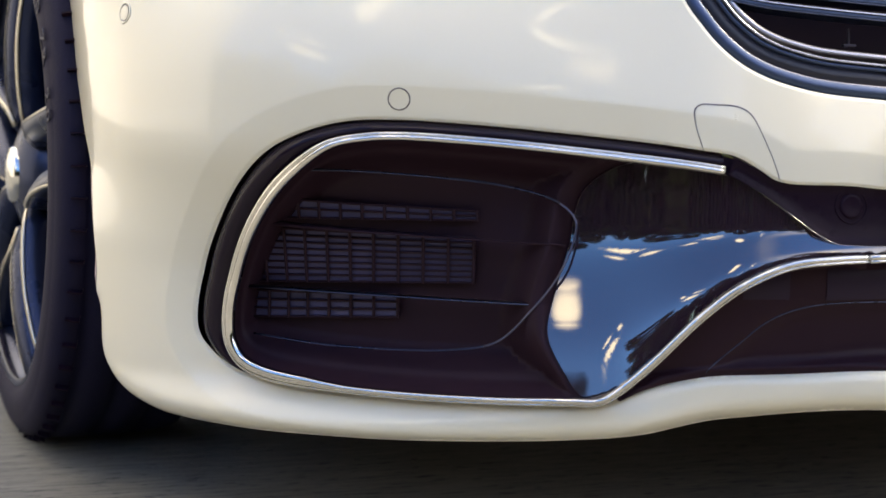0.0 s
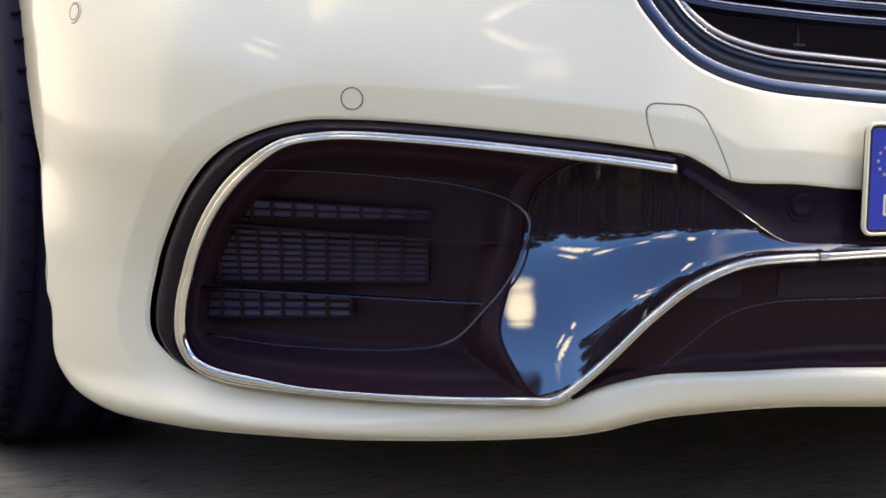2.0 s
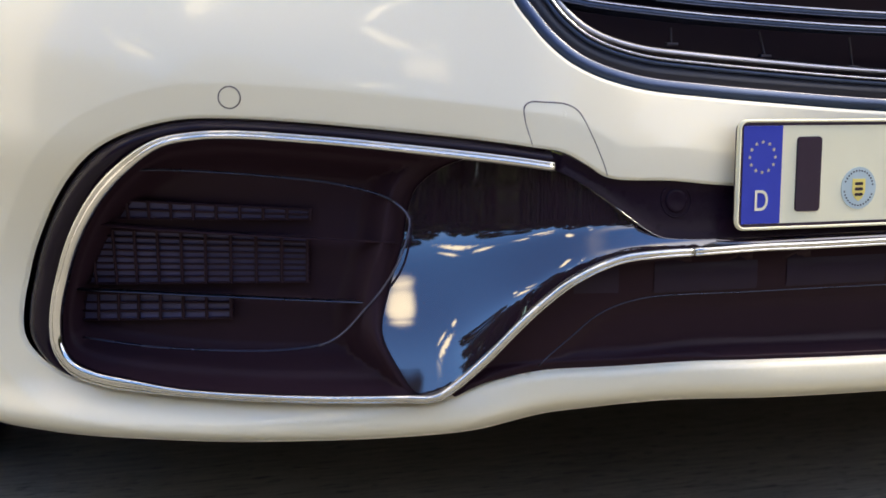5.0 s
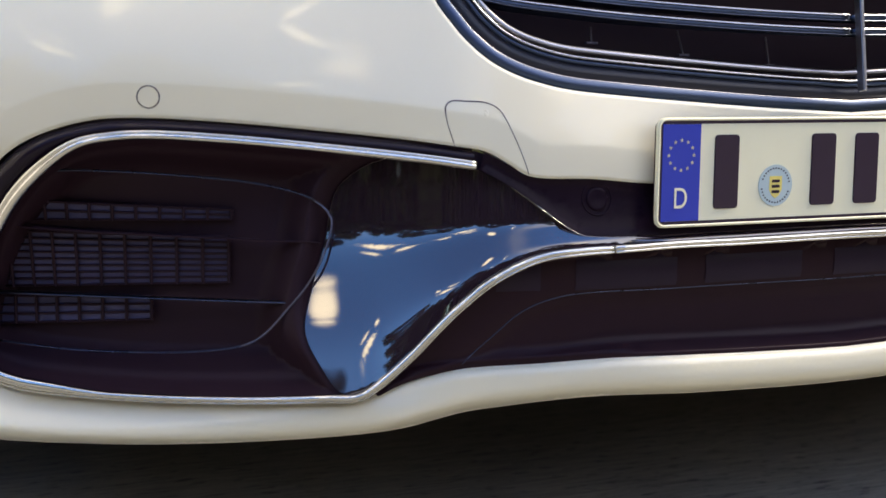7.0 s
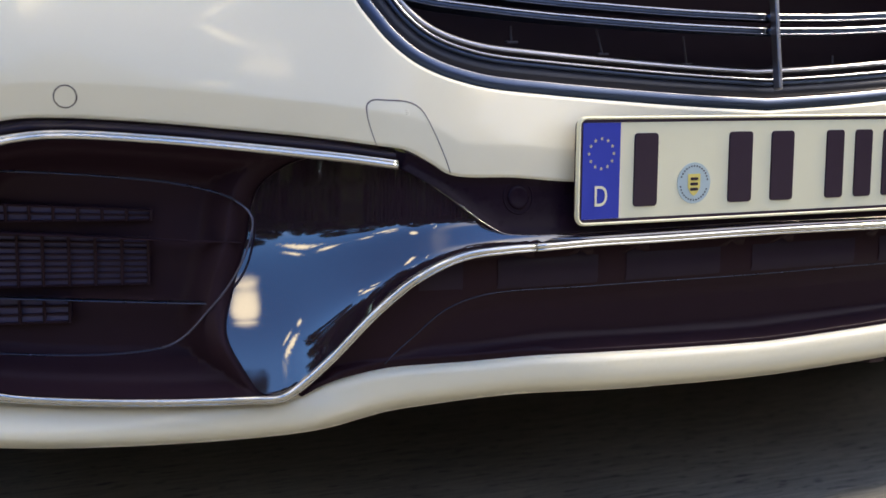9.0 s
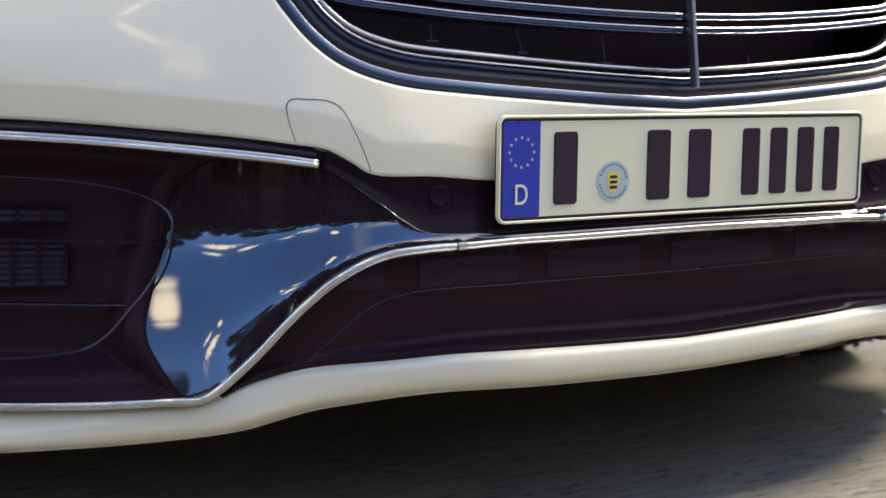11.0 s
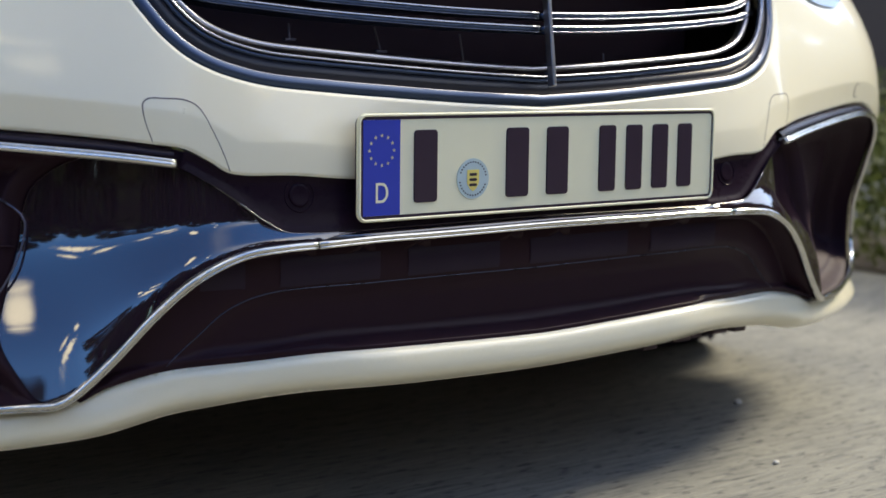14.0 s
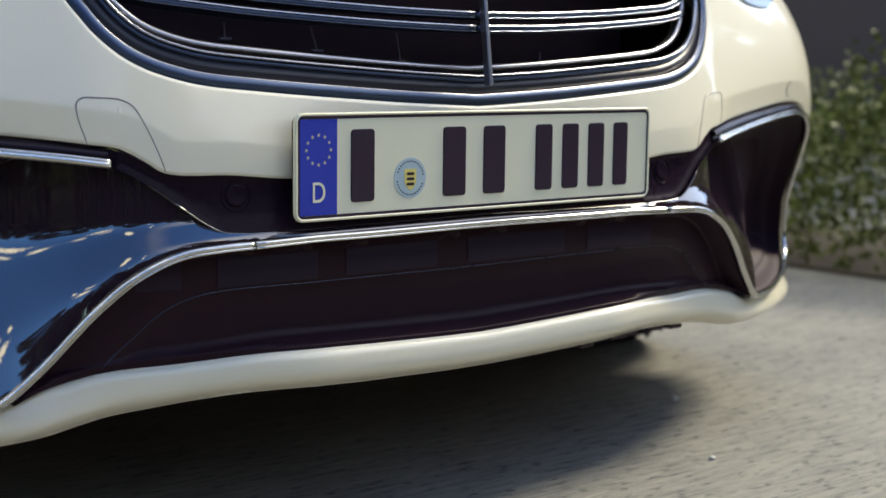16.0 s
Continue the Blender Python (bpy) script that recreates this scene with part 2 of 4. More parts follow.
def gap(pts, loop, closed=True):
    """Distance of 2D points to a polyline."""
    a = np.asarray(loop, float)
    b = np.roll(a, -1, 0) if closed else a[1:]
    a = a if closed else a[:-1]
    best = np.full(len(pts), 9e9)
    for p, q in zip(a, b):
        d = q - p
        t = np.clip(((pts - p) @ d) / max(d @ d, 1e-12), 0, 1)
        best = np.minimum(best, np.linalg.norm(pts - p - t[:, None] * d, axis=1))
    return best


def inside(pts, loop):
    a = np.asarray(loop, float)
    b = np.roll(a, -1, 0)
    odd = np.zeros(len(pts), bool)
    for (x1, y1), (x2, y2) in zip(a, b):
        if y1 == y2:
            continue
        c = (y1 > pts[:, 1]) != (y2 > pts[:, 1])
        odd ^= c & (pts[:, 0] < (x2 - x1) * (pts[:, 1] - y1) / (y2 - y1) + x1)
    return odd


def ease(t):
    t = np.clip(t, 0, 1)
    return t * t * (3 - 2 * t)


# the nose in plan: half of it, from the middle to behind the wheel arch
NOSE = [(0, .010), (.17, .011), (.33, .016), (.44, .034), (.51, .056), (.56, .073), (.65, .103), (.735, .133), (.80, .158), (.86, .19),
        (.93, .252), (.98, .332), (1.004, .42), (1.021, .51), (1.032, .62), (1.037, .80)]
plan = spline(NOSE, 0.001)
plan = even(plan, int(np.linalg.norm(np.diff(plan, axis=0), axis=1).sum() / .002))


def soften(a, n):
    """Running mean over 2n + 1 samples, twice, with the ends carried on straight."""
    k = np.ones(2 * n + 1) / (2 * n + 1)
    for _ in range(2):
        p = np.concatenate([2 * a[0] - a[n:0:-1], a, 2 * a[-1] - a[-2:-n - 2:-1]])
        a = np.convolve(p, k, "valid")
    return a


plan = np.stack([soften(plan[:, 0], 7), soften(plan[:, 1], 7)], 1)
girth = np.concatenate([[0], np.cumsum(np.linalg.norm(np.diff(plan, axis=0), axis=1))])
run = np.gradient(plan, girth, axis=0)
run[0] = (1, 0)


def skin(uz, depth=0.0):
    """The nose's surface: u is the way round from the middle, z the height, depth how far inward."""
    uz = np.atleast_2d(uz)
    u, z = uz[:, 0], uz[:, 1]
    s, u = np.sign(u), np.abs(u)
    x, y = np.interp(u, girth, plan[:, 0]), np.interp(u, girth, plan[:, 1])
    tx, ty = np.interp(u, girth, run[:, 0]), np.interp(u, girth, run[:, 1])
    n = np.hypot(tx, ty)
    a = np.clip(z - .40, 0, None)
    side = ease((u - .38) / .66)
    lean = .36 * a * a / (a + .06) * (.35 + .44 * ease(u / .36)) * (1 - .70 * side)
    lean = (lean + 2.3 * np.clip(z - .50, 0, None) ** 2 * side) * (1 - ease((u - .98) / .22))
    tuck = .050 * ease((u - .55) / .35) * (1 - ease((u - .97) / .25)) * ease((.46 - z) / .16) * (1 - .3 * ease((.20 - z) / .05))
    o = lean - .014 * ease((.42 - z) / .10) + tuck + depth
    return np.stack([s * (x - ty / n * o), y + tx / n * o, z], 1)


def normals_of(fn, uz):
    h = 1e-3
    du = fn(uz + (h, 0)) - fn(uz - (h, 0))
    dz = fn(uz + (0, h)) - fn(uz - (0, h))
    n = np.cross(du, dz)
    return n / np.maximum(np.linalg.norm(n, axis=1), 1e-12)[:, None]


def sheet(name, fn, outer, holes, step, mat, parent=None, label="", rows=(), thick=0.0):
    """A curved sheet over an outline in (u, z), with holes; rows: extra lines of points at these distances from the edges."""
    loops = [np.asarray(outer)] + [np.asarray(h) for h in holes]
    pts = []
    edges = []
    for lp in loops:
        k = len(pts)
        pts += [tuple(p) for p in lp]
        edges += [(k + i, k + (i + 1) % len(lp)) for i in range(len(lp))]
    lo, hi = loops[0].min(0), loops[0].max(0)
    gx, gz = np.arange(lo[0] + step * .5, hi[0], step), np.arange(lo[1] + step * .5, hi[1], step)
    g = np.array([(x, z) for x in gx for z in gz])
    extra = []
    for lp in loops:
        nx = np.roll(lp, -1, 0) - np.roll(lp, 1, 0)
        nx = np.stack([-nx[:, 1], nx[:, 0]], 1) / np.maximum(np.linalg.norm(nx, axis=1), 1e-9)[:, None]
        for r in rows:
            for sgn in (1, -1):
                c = lp + nx * r * sgn
                extra.append(c[gap(c, lp) > r * .93])
    near = max(rows) if rows else 0
    keep = inside(g, loops[0])
    for lp in loops[1:]:
        keep &= ~inside(g, lp)
    g = g[keep]
    if len(g):
        d = np.min([gap(g, lp) for lp in loops], axis=0)
        g = g[d > max(step * .45, near + step * .3)]
    cand = [g]
    if extra:
        e = np.vstack(extra)
        keep = inside(e, loops[0])
        for lp in loops[1:]:
            keep &= ~inside(e, lp)
        e = e[keep]
        d = np.min([gap(e, lp) for lp in loops], axis=0)
        cand.append(e[d > min(rows) * .9])
    pts += [tuple(p) for c in cand for p in c]
    v2, _, tris, *_ = delaunay_2d_cdt([Vector(p) for p in pts], edges, [], 0, 1e-6)
    v2 = np.array([tuple(p) for p in v2])
    tris = np.array([t for t in tris])
    c = v2[tris].mean(1)
    keep = inside(c, loops[0])
    for lp in loops[1:]:
        keep &= ~inside(c, lp)
    tris = tris[keep]
    used = np.unique(tris)
    back = np.full(len(v2), -1)
    back[used] = np.arange(len(used))
    v2, tris = v2[used], back[tris]
    verts, nor = fn(v2), normals_of(fn, v2)
    # faces outward
    a, b, cc = verts[tris[:, 0]], verts[tris[:, 1]], verts[tris[:, 2]]
    flip = np.einsum("ij,ij->i", np.cross(b - a, cc - a), nor[tris[:, 0]]) < 0
    tris[flip] = tris[flip][:, ::-1]
    faces = [tuple(t) for t in tris]
    verts, nor = list(verts), list(nor)
    if thick:
        for lp in loops:
            d3 = fn(lp)
            inn = d3 + np.array([0, 1.0, 0]) * thick
            k, m = len(verts), len(lp)
            side = inn - d3
            tang = np.roll(d3, -1, 0) - np.roll(d3, 1, 0)
            sn = np.cross(tang, side)
            sn /= np.maximum(np.linalg.norm(sn, axis=1), 1e-9)[:, None]
            verts += list(d3) + list(inn)
            nor += list(sn) * 2
            faces += [(k + i, k + (i + 1) % m, k + m + (i + 1) % m, k + m + i) for i in range(m)]
    return raw(name, verts, faces, mat, parent, label, True, nor)


def sweep(name, line, across, profile, mat, parent=None, label="", closed=False, caps=True, widen=None):
    """A bar along a 3D line. across: a direction per point (the surface's outward normal); profile: (sideways, outward) pairs."""
    line, across = np.asarray(line, float), np.asarray(across, float)
    tang = np.gradient(line, axis=0)
    tang /= np.linalg.norm(tang, axis=1)[:, None]
    out = across - tang * np.einsum("ij,ij->i", across, tang)[:, None]
    out /= np.linalg.norm(out, axis=1)[:, None]
    side = np.cross(tang, out)
    pr = np.array(profile, float)
    wide = np.ones((len(line), 1, 1)) if widen is None else np.asarray(widen)[:, None, None]
    verts = (line[:, None] + side[:, None] * pr[None, :, :1] * wide + out[:, None] * pr[None, :, 1:]).reshape(-1, 3)
    m, n = len(pr), len(line)
    faces = [(i * m + j, i * m + (j + 1) % m, (i + 1) * m + (j + 1) % m, (i + 1) * m + j) for i in range(n - 1) for j in range(m)]
    if caps:
        faces += [tuple(range(m))[::-1], tuple((n - 1) * m + j for j in range(m))]
    bm = bmesh.new()
    vs = [bm.verts.new(v) for v in verts]
    for f in faces:
        bm.faces.new([vs[i] for i in f])
    return part(name, bm, mat, parent, label)


def oval(w, h, n=12, lift=0.0):
    return [(w * .5 * math.cos(2 * math.pi * i / n), lift + h * .5 * math.sin(2 * math.pi * i / n)) for i in range(n)]


def flip_u(curve):
    """The other half of a curve, mirrored in u."""
    return (np.asarray(curve) * (-1, 1))[::-1]


def block(bm, lo, hi, bevel=0.0):
    r = bmesh.ops.create_cube(bm, size=1.0)
    c, s = (Vector(lo) + Vector(hi)) / 2, Vector(hi) - Vector(lo)
    for v in r["verts"]:
        v.co = Vector((v.co.x * s.x, v.co.y * s.y, v.co.z * s.z)) + c
    if bevel:
        es = list({e for v in r["verts"] for e in v.link_edges})
        bmesh.ops.bevel(bm, geom=es, offset=bevel, segments=2, affect="EDGES", profile=0.6)
    return r


def beam(a, b, w, h, up=(0, 0, 1)):
    """Corners of a bar from a to b."""
    a, b = Vector(a), Vector(b)
    t = (b - a).normalized()
    s = t.cross(Vector(up)).normalized()
    u = s.cross(t)
    v = [p + s * w * i * .5 + u * h * j * .5 for p in (a, b) for i, j in ((-1, -1), (1, -1), (1, 1), (-1, 1))]
    f = [(0, 1, 2, 3), (4, 7, 6, 5), (0, 4, 5, 1), (1, 5, 6, 2), (2, 6, 7, 3), (3, 7, 4, 0)]
    return v, f


def bar(name, a, b, w, h, mat, parent=None, label="", up=(0, 0, 1)):
    v, f = beam(a, b, w, h, up)
    bm = bmesh.new()
    vs = [bm.verts.new(p) for p in v]
    for q in f:
        bm.faces.new([vs[i] for i in q])
    bmesh.ops.bevel(bm, geom=bm.edges[:], offset=min(w, h) * .22, segments=1, affect="EDGES")
    return part(name, bm, mat, parent, label, False)


# ---------------------------------------------------------------- ground and surroundings
bm = bmesh.new()
bmesh.ops.create_grid(bm, x_segments=24, y_segments=24, size=400)
tagged(part("ground", bm, CONCRETE, None, "weathered brushed concrete forecourt", False), "weathered brushed concrete forecourt, pale grey", "ground", kind="structure")

# ---------------------------------------------------------------- the car
car = empty("car")
tagged(car, "white luxury saloon car with gloss black air intakes, parked on concrete", "car")

# outlines on the left half of the nose, as (u, z)
EDGE = [(-.250, .408), (-.322, .414), (-.391, .418), (-.410, .429), (-.435, .442), (-.467, .447), (-.516, .453), (-.598, .461), (-.681, .468),
        (-.765, .472), (-.811, .470), (-.852, .460), (-.892, .442), (-.928, .413), (-.969, .367), (-1.003, .317), (-1.017, .270), (-1.016, .246),
        (-1.002, .228), (-.974, .212), (-.923, .201), (-.852, .195), (-.763, .193), (-.676, .194), (-.593, .196), (-.560, .198), (-.541, .205),
        (-.521, .2135), (-.494, .2195), (-.456, .2245), (-.371, .2265), (-.290, .2305), (-.221, .230), (-.147, .2275), (-.050, .2245)]
edge = spline([(0, .406)] + EDGE + [(0, .2235)], 0.007)
edge[:, 0] = np.minimum(edge[:, 0], 0)
black_zone = np.vstack([edge, flip_u(edge)[1:-1]])

LOWER = [(-1.185, .214), (-1.174, .186), (-1.142, .164), (-1.095, .153), (-1.047, .149), (-.963, .148), (-.852, .149), (-.761, .150), (-.647, .156), (-.565, .162),
         (-.510, .167), (-.483, .172), (-.451, .177), (-.401, .181), (-.295, .188), (-.153, .184), (-.030, .181)]
ARCH = [(-1.56, .72), (-1.48, .64), (-1.41, .596), (-1.345, .554), (-1.29, .494), (-1.255, .446), (-1.208, .392), (-1.177, .338), (-1.170, .29), (-1.182, .250)]
hem = spline(ARCH + LOWER + [(0, .181)], 0.009)
TOP = .72
body_outline = np.vstack([[(-1.56, TOP)], hem[1:], flip_u(hem)[1:], np.stack([np.linspace(1.54, -1.54, 120), np.full(120, TOP)], 1)])

GRILLE = [(0, .479), (-.107, .484), (-.213, .491), (-.279, .496), (-.343, .502), (-.373, .508), (-.402, .517), (-.428, .530), (-.454, .551), (-.469, .568), (-.481, .583),
          (-.499, .620), (-.506, .66)]
gedge = spline(GRILLE, 0.007)
gtop = np.stack([np.linspace(-.50, .50, 60), np.full(60, .685)], 1)
grille_hole = np.vstack([gedge, gtop, flip_u(gedge)[:-1]])


def roll_in(d, r):
    """How far a rounded edge of radius r has turned inward, d away from the edge."""
    return np.where(d < r, r - np.sqrt(np.maximum(r * r - (r - np.minimum(d, r)) ** 2, 0)), 0)


def dent(au):
    """How far the lip lies back beside the middle intake."""
    return .026 * ease((au - .20) / .20) * (1 - ease((au - .42) / .14))


def bumper_skin(uz):
    au = np.abs(uz[:, 0])
    d = gap(uz, black_zone)
    roll = roll_in(d, .003 + .007 * ease((.55 - au) / .06) * ease((.30 - uz[:, 1]) / .03))
    # bevel round the intakes, with a soft crease
    w = .033 - d
    flare = .28 * .5 * (w + np.sqrt(w * w + .0012 ** 2)) * (.4 + .6 * ease((au - .44) / .10)) * (1 + .5 * ease((.24 - uz[:, 1]) / .04))
    roll_g = roll_in(gap(uz, grille_hole), .003)
    dh = np.clip(1 - gap(np.stack([-au, uz[:, 1]], 1), hem, False) / .036, 0, 1)
    roll_h = .024 * dh ** 3 * (1 - ease((uz[:, 1] - .22) / .06))
    return skin(uz, roll + flare + roll_g + roll_h + dent(au) * ease((.30 - uz[:, 1]) / .03))


bumper = sheet("bumper", bumper_skin, body_outline, [black_zone, grille_hole], 0.022, PAINT, car, "glossy pearl white painted bumper shell",
               rows=(.0015, .004, .008, .014, .021, .027, .030, .032, .034, .037, .044), thick=0.012)

# chrome line: from the inner end over the intake, round it and up to the joint
CHROMELINE = [(-.447, .429), (-.492, .435), (-.599, .446), (-.680, .453), (-.761, .457), (-.794, .455), (-.827, .448), (-.862, .426), (-.898, .393), (-.933, .345),
              (-.956, .296), (-.962, .260), (-.959, .239), (-.943, .220), (-.910, .209), (-.846, .203), (-.761, .200), (-.676, .201), (-.594, .204), (-.561, .205),
              (-.545, .214), (-.514, .241), (-.462, .294), (-.427, .321), (-.384, .339), (-.339, .344), (-.307, .345)]
strip = spline(CHROMELINE, 0.006)
middle = spline([(-.305, .345), (-.236, .347), (-.166, .347), (-.035, .348), (.035, .348), (.166, .347), (.236, .347), (.305, .345)], 0.01)


def along(curve, depth):
    fn = lambda p: skin(p, depth)
    return fn(np.asarray(curve)), normals_of(fn, np.asarray(curve))


STRIP = [(-.0042, -.004), (-.0042, .001), (-.0032, .0032), (-.0008, .0040), (.0008, .0026), (.0012, .0012), (.0020, .0028), (.0036, .0020), (.0042, 0.0), (.0042, -.004)]
for side in (1, -1):
    broad = ease((-strip[:, 0] - .80) / .09)
    inward = np.array([-.76, .33]) - strip
    inward /= np.linalg.norm(inward, axis=1)[:, None]
    c = (strip + inward * (.0021 * broad)[:, None]) * (1 if side > 0 else -1, 1)
    p, n = along(c, -.001)
    # taper at the inner end
    prof = STRIP if side > 0 else [(-a, b) for a, b in STRIP][::-1]
    sweep("chrome_strip", p, n, prof, CHROME, car, "thin chrome strip round the air intake", widen=1 + .6 * broad)
p, n = along(middle, -.001)
sweep("chrome_strip", p, n, STRIP, CHROME, car, "thin chrome strip across the middle")


def loft(name, rings, mat, parent, label=""):
    """A band through rows of 3D points, all of the same count."""
    n = len(rings[0])
    verts = np.vstack(rings)
    faces = [(r * n + i, r * n + i + 1, (r + 1) * n + i + 1, (r + 1) * n + i) for r in range(len(rings) - 1) for i in range(n - 1)]
    bm = bmesh.new()
    vs = [bm.verts.new(v) for v in verts]
    for f in faces:
        bm.faces.new([vs[i] for i in f])
    return part(name, bm, mat, parent, label)


# gloss black surround between the paint and the chrome
e0 = int(np.argmin(np.linalg.norm(edge - (-.445, .4445), axis=1)))
e1 = int(np.argmin(np.linalg.norm(edge - (-.541, .205), axis=1)))
s1 = int(np.argmin(np.linalg.norm(strip - (-.546, .213), axis=1)))
ea, sa = even(edge[e0:e1], 200), even(strip[:s1], 200)
for side in ((1, 1), (-1, 1)):
    rings = [skin((ea * (1 - k) + sa * k) * side, dep) for k, dep in ((0, .022), (.06, .016), (.16, .011), (.3, .0065), (.45, .004), (.6, .0035), (.74, .0055), (.84, .009), (.92, .010), (1.0, .006))]
    loft("intake_surround", rings, GLOSS, car, "gloss black surround of the intake")

# the outline of the intake's mouth and of the fin beside it
FINLEFT = [(-.562, .2065), (-.580, .211), (-.595, .231), (-.611, .265), (-.603, .307), (-.590, .351), (-.586, .378), (-.578, .402), (-.552, .424), (-.515, .4365)]
finleft = spline(FINLEFT, 0.003)
i0 = int(np.argmin(np.linalg.norm(strip - (-.515, .4375), axis=1)))
i1 = int(np.argmin(np.linalg.norm(strip - (-.562, .205), axis=1)))
mouth = np.vstack([strip[i0:i1], finleft[:-1]])
FINTOP = [(-.446, .427), (-.403, .403), (-.358, .370), (-.338, .3595), (-.312, .3568), (-.275, .3560)]
fintop = spline(FINTOP, 0.006)
j1 = int(np.argmin(np.linalg.norm(strip - (-.310, .3449), axis=1)))
fin_outline = np.vstack([strip[:i0 + 1], finleft[::-1][1:], strip[i1 + 1:j1], fintop[::-1][:-1]])
chrome_low = strip[i1:j1 + 6]
low_u, low_z = chrome_low[:, 0], chrome_low[:, 1]
order = np.argsort(low_u)
fine_u = np.arange(-.66, -.28, .001)
low_u, low_z = fine_u, soften(np.where(fine_u < -.562, .2055, np.interp(fine_u, low_u[order], low_z[order])), 28)


# the fin's face: upright along the strip, then leaning well back, then upright again
swell_t = np.linspace(0, 1, 201)
swell = np.cumsum(.58 * ease((swell_t - .14) / .34) * (1 - ease((swell_t - .62) / .38))) / 200


def fin_depth(a):
    base = np.interp(a[:, 0], low_u, low_z)
    full = np.maximum(.376 - base, .012)
    tc = np.clip((a[:, 1] - base) / full, 0, 1)
    wave, bowl = np.interp(tc, swell_t, swell), .36 * (tc - tc ** 4 / 4)
    w = .66 * ease((-.470 - a[:, 0]) / .09)
    return full * (.09 * tc + wave * (1 - w) + bowl * w) + .11 * np.clip(a[:, 1] - .376, 0, None) - .33 * np.clip(a[:, 1] - .40, 0, None) ** 2 / (np.clip(a[:, 1] - .40, 0, None) + .06)


def fin_skin(uz):
    a = np.stack([-np.abs(uz[:, 0]), uz[:, 1]], 1)
    return skin(uz, .003 + fin_depth(a) + .014 * (ease((.42 - a[:, 1]) / .10) - 1))


def deep(uz, dep):
    """A place inside the intake, dep along the way the air goes."""
    uz = np.atleast_2d(uz)
    way = np.stack([-.21 * np.sign(uz[:, 0]), np.full(len(uz), .978), np.zeros(len(uz))], 1)
    return skin(uz, .004) + way * (dep if np.ndim(dep) == 0 else dep[:, None])


def within(curve, dep):
    fn = lambda p: deep(p, dep)
    return fn(np.asarray(curve)), normals_of(fn, np.asarray(curve))


def mouth_skin(uz):
    a = np.stack([-np.abs(uz[:, 0]), uz[:, 1]], 1)
    d = gap(a, mouth)
    beside = 1 - ease(gap(a, finleft, False) / .020)
    walls = .030 * ease(d / .014) + .034 * ease((d - .012) / .03)
    rim = .0065 + fin_depth(a) + .014 * (ease((.42 - a[:, 1]) / .10) - 1)
    return deep(uz, walls) * (1 - beside[:, None]) + skin(uz, rim) * beside[:, None]


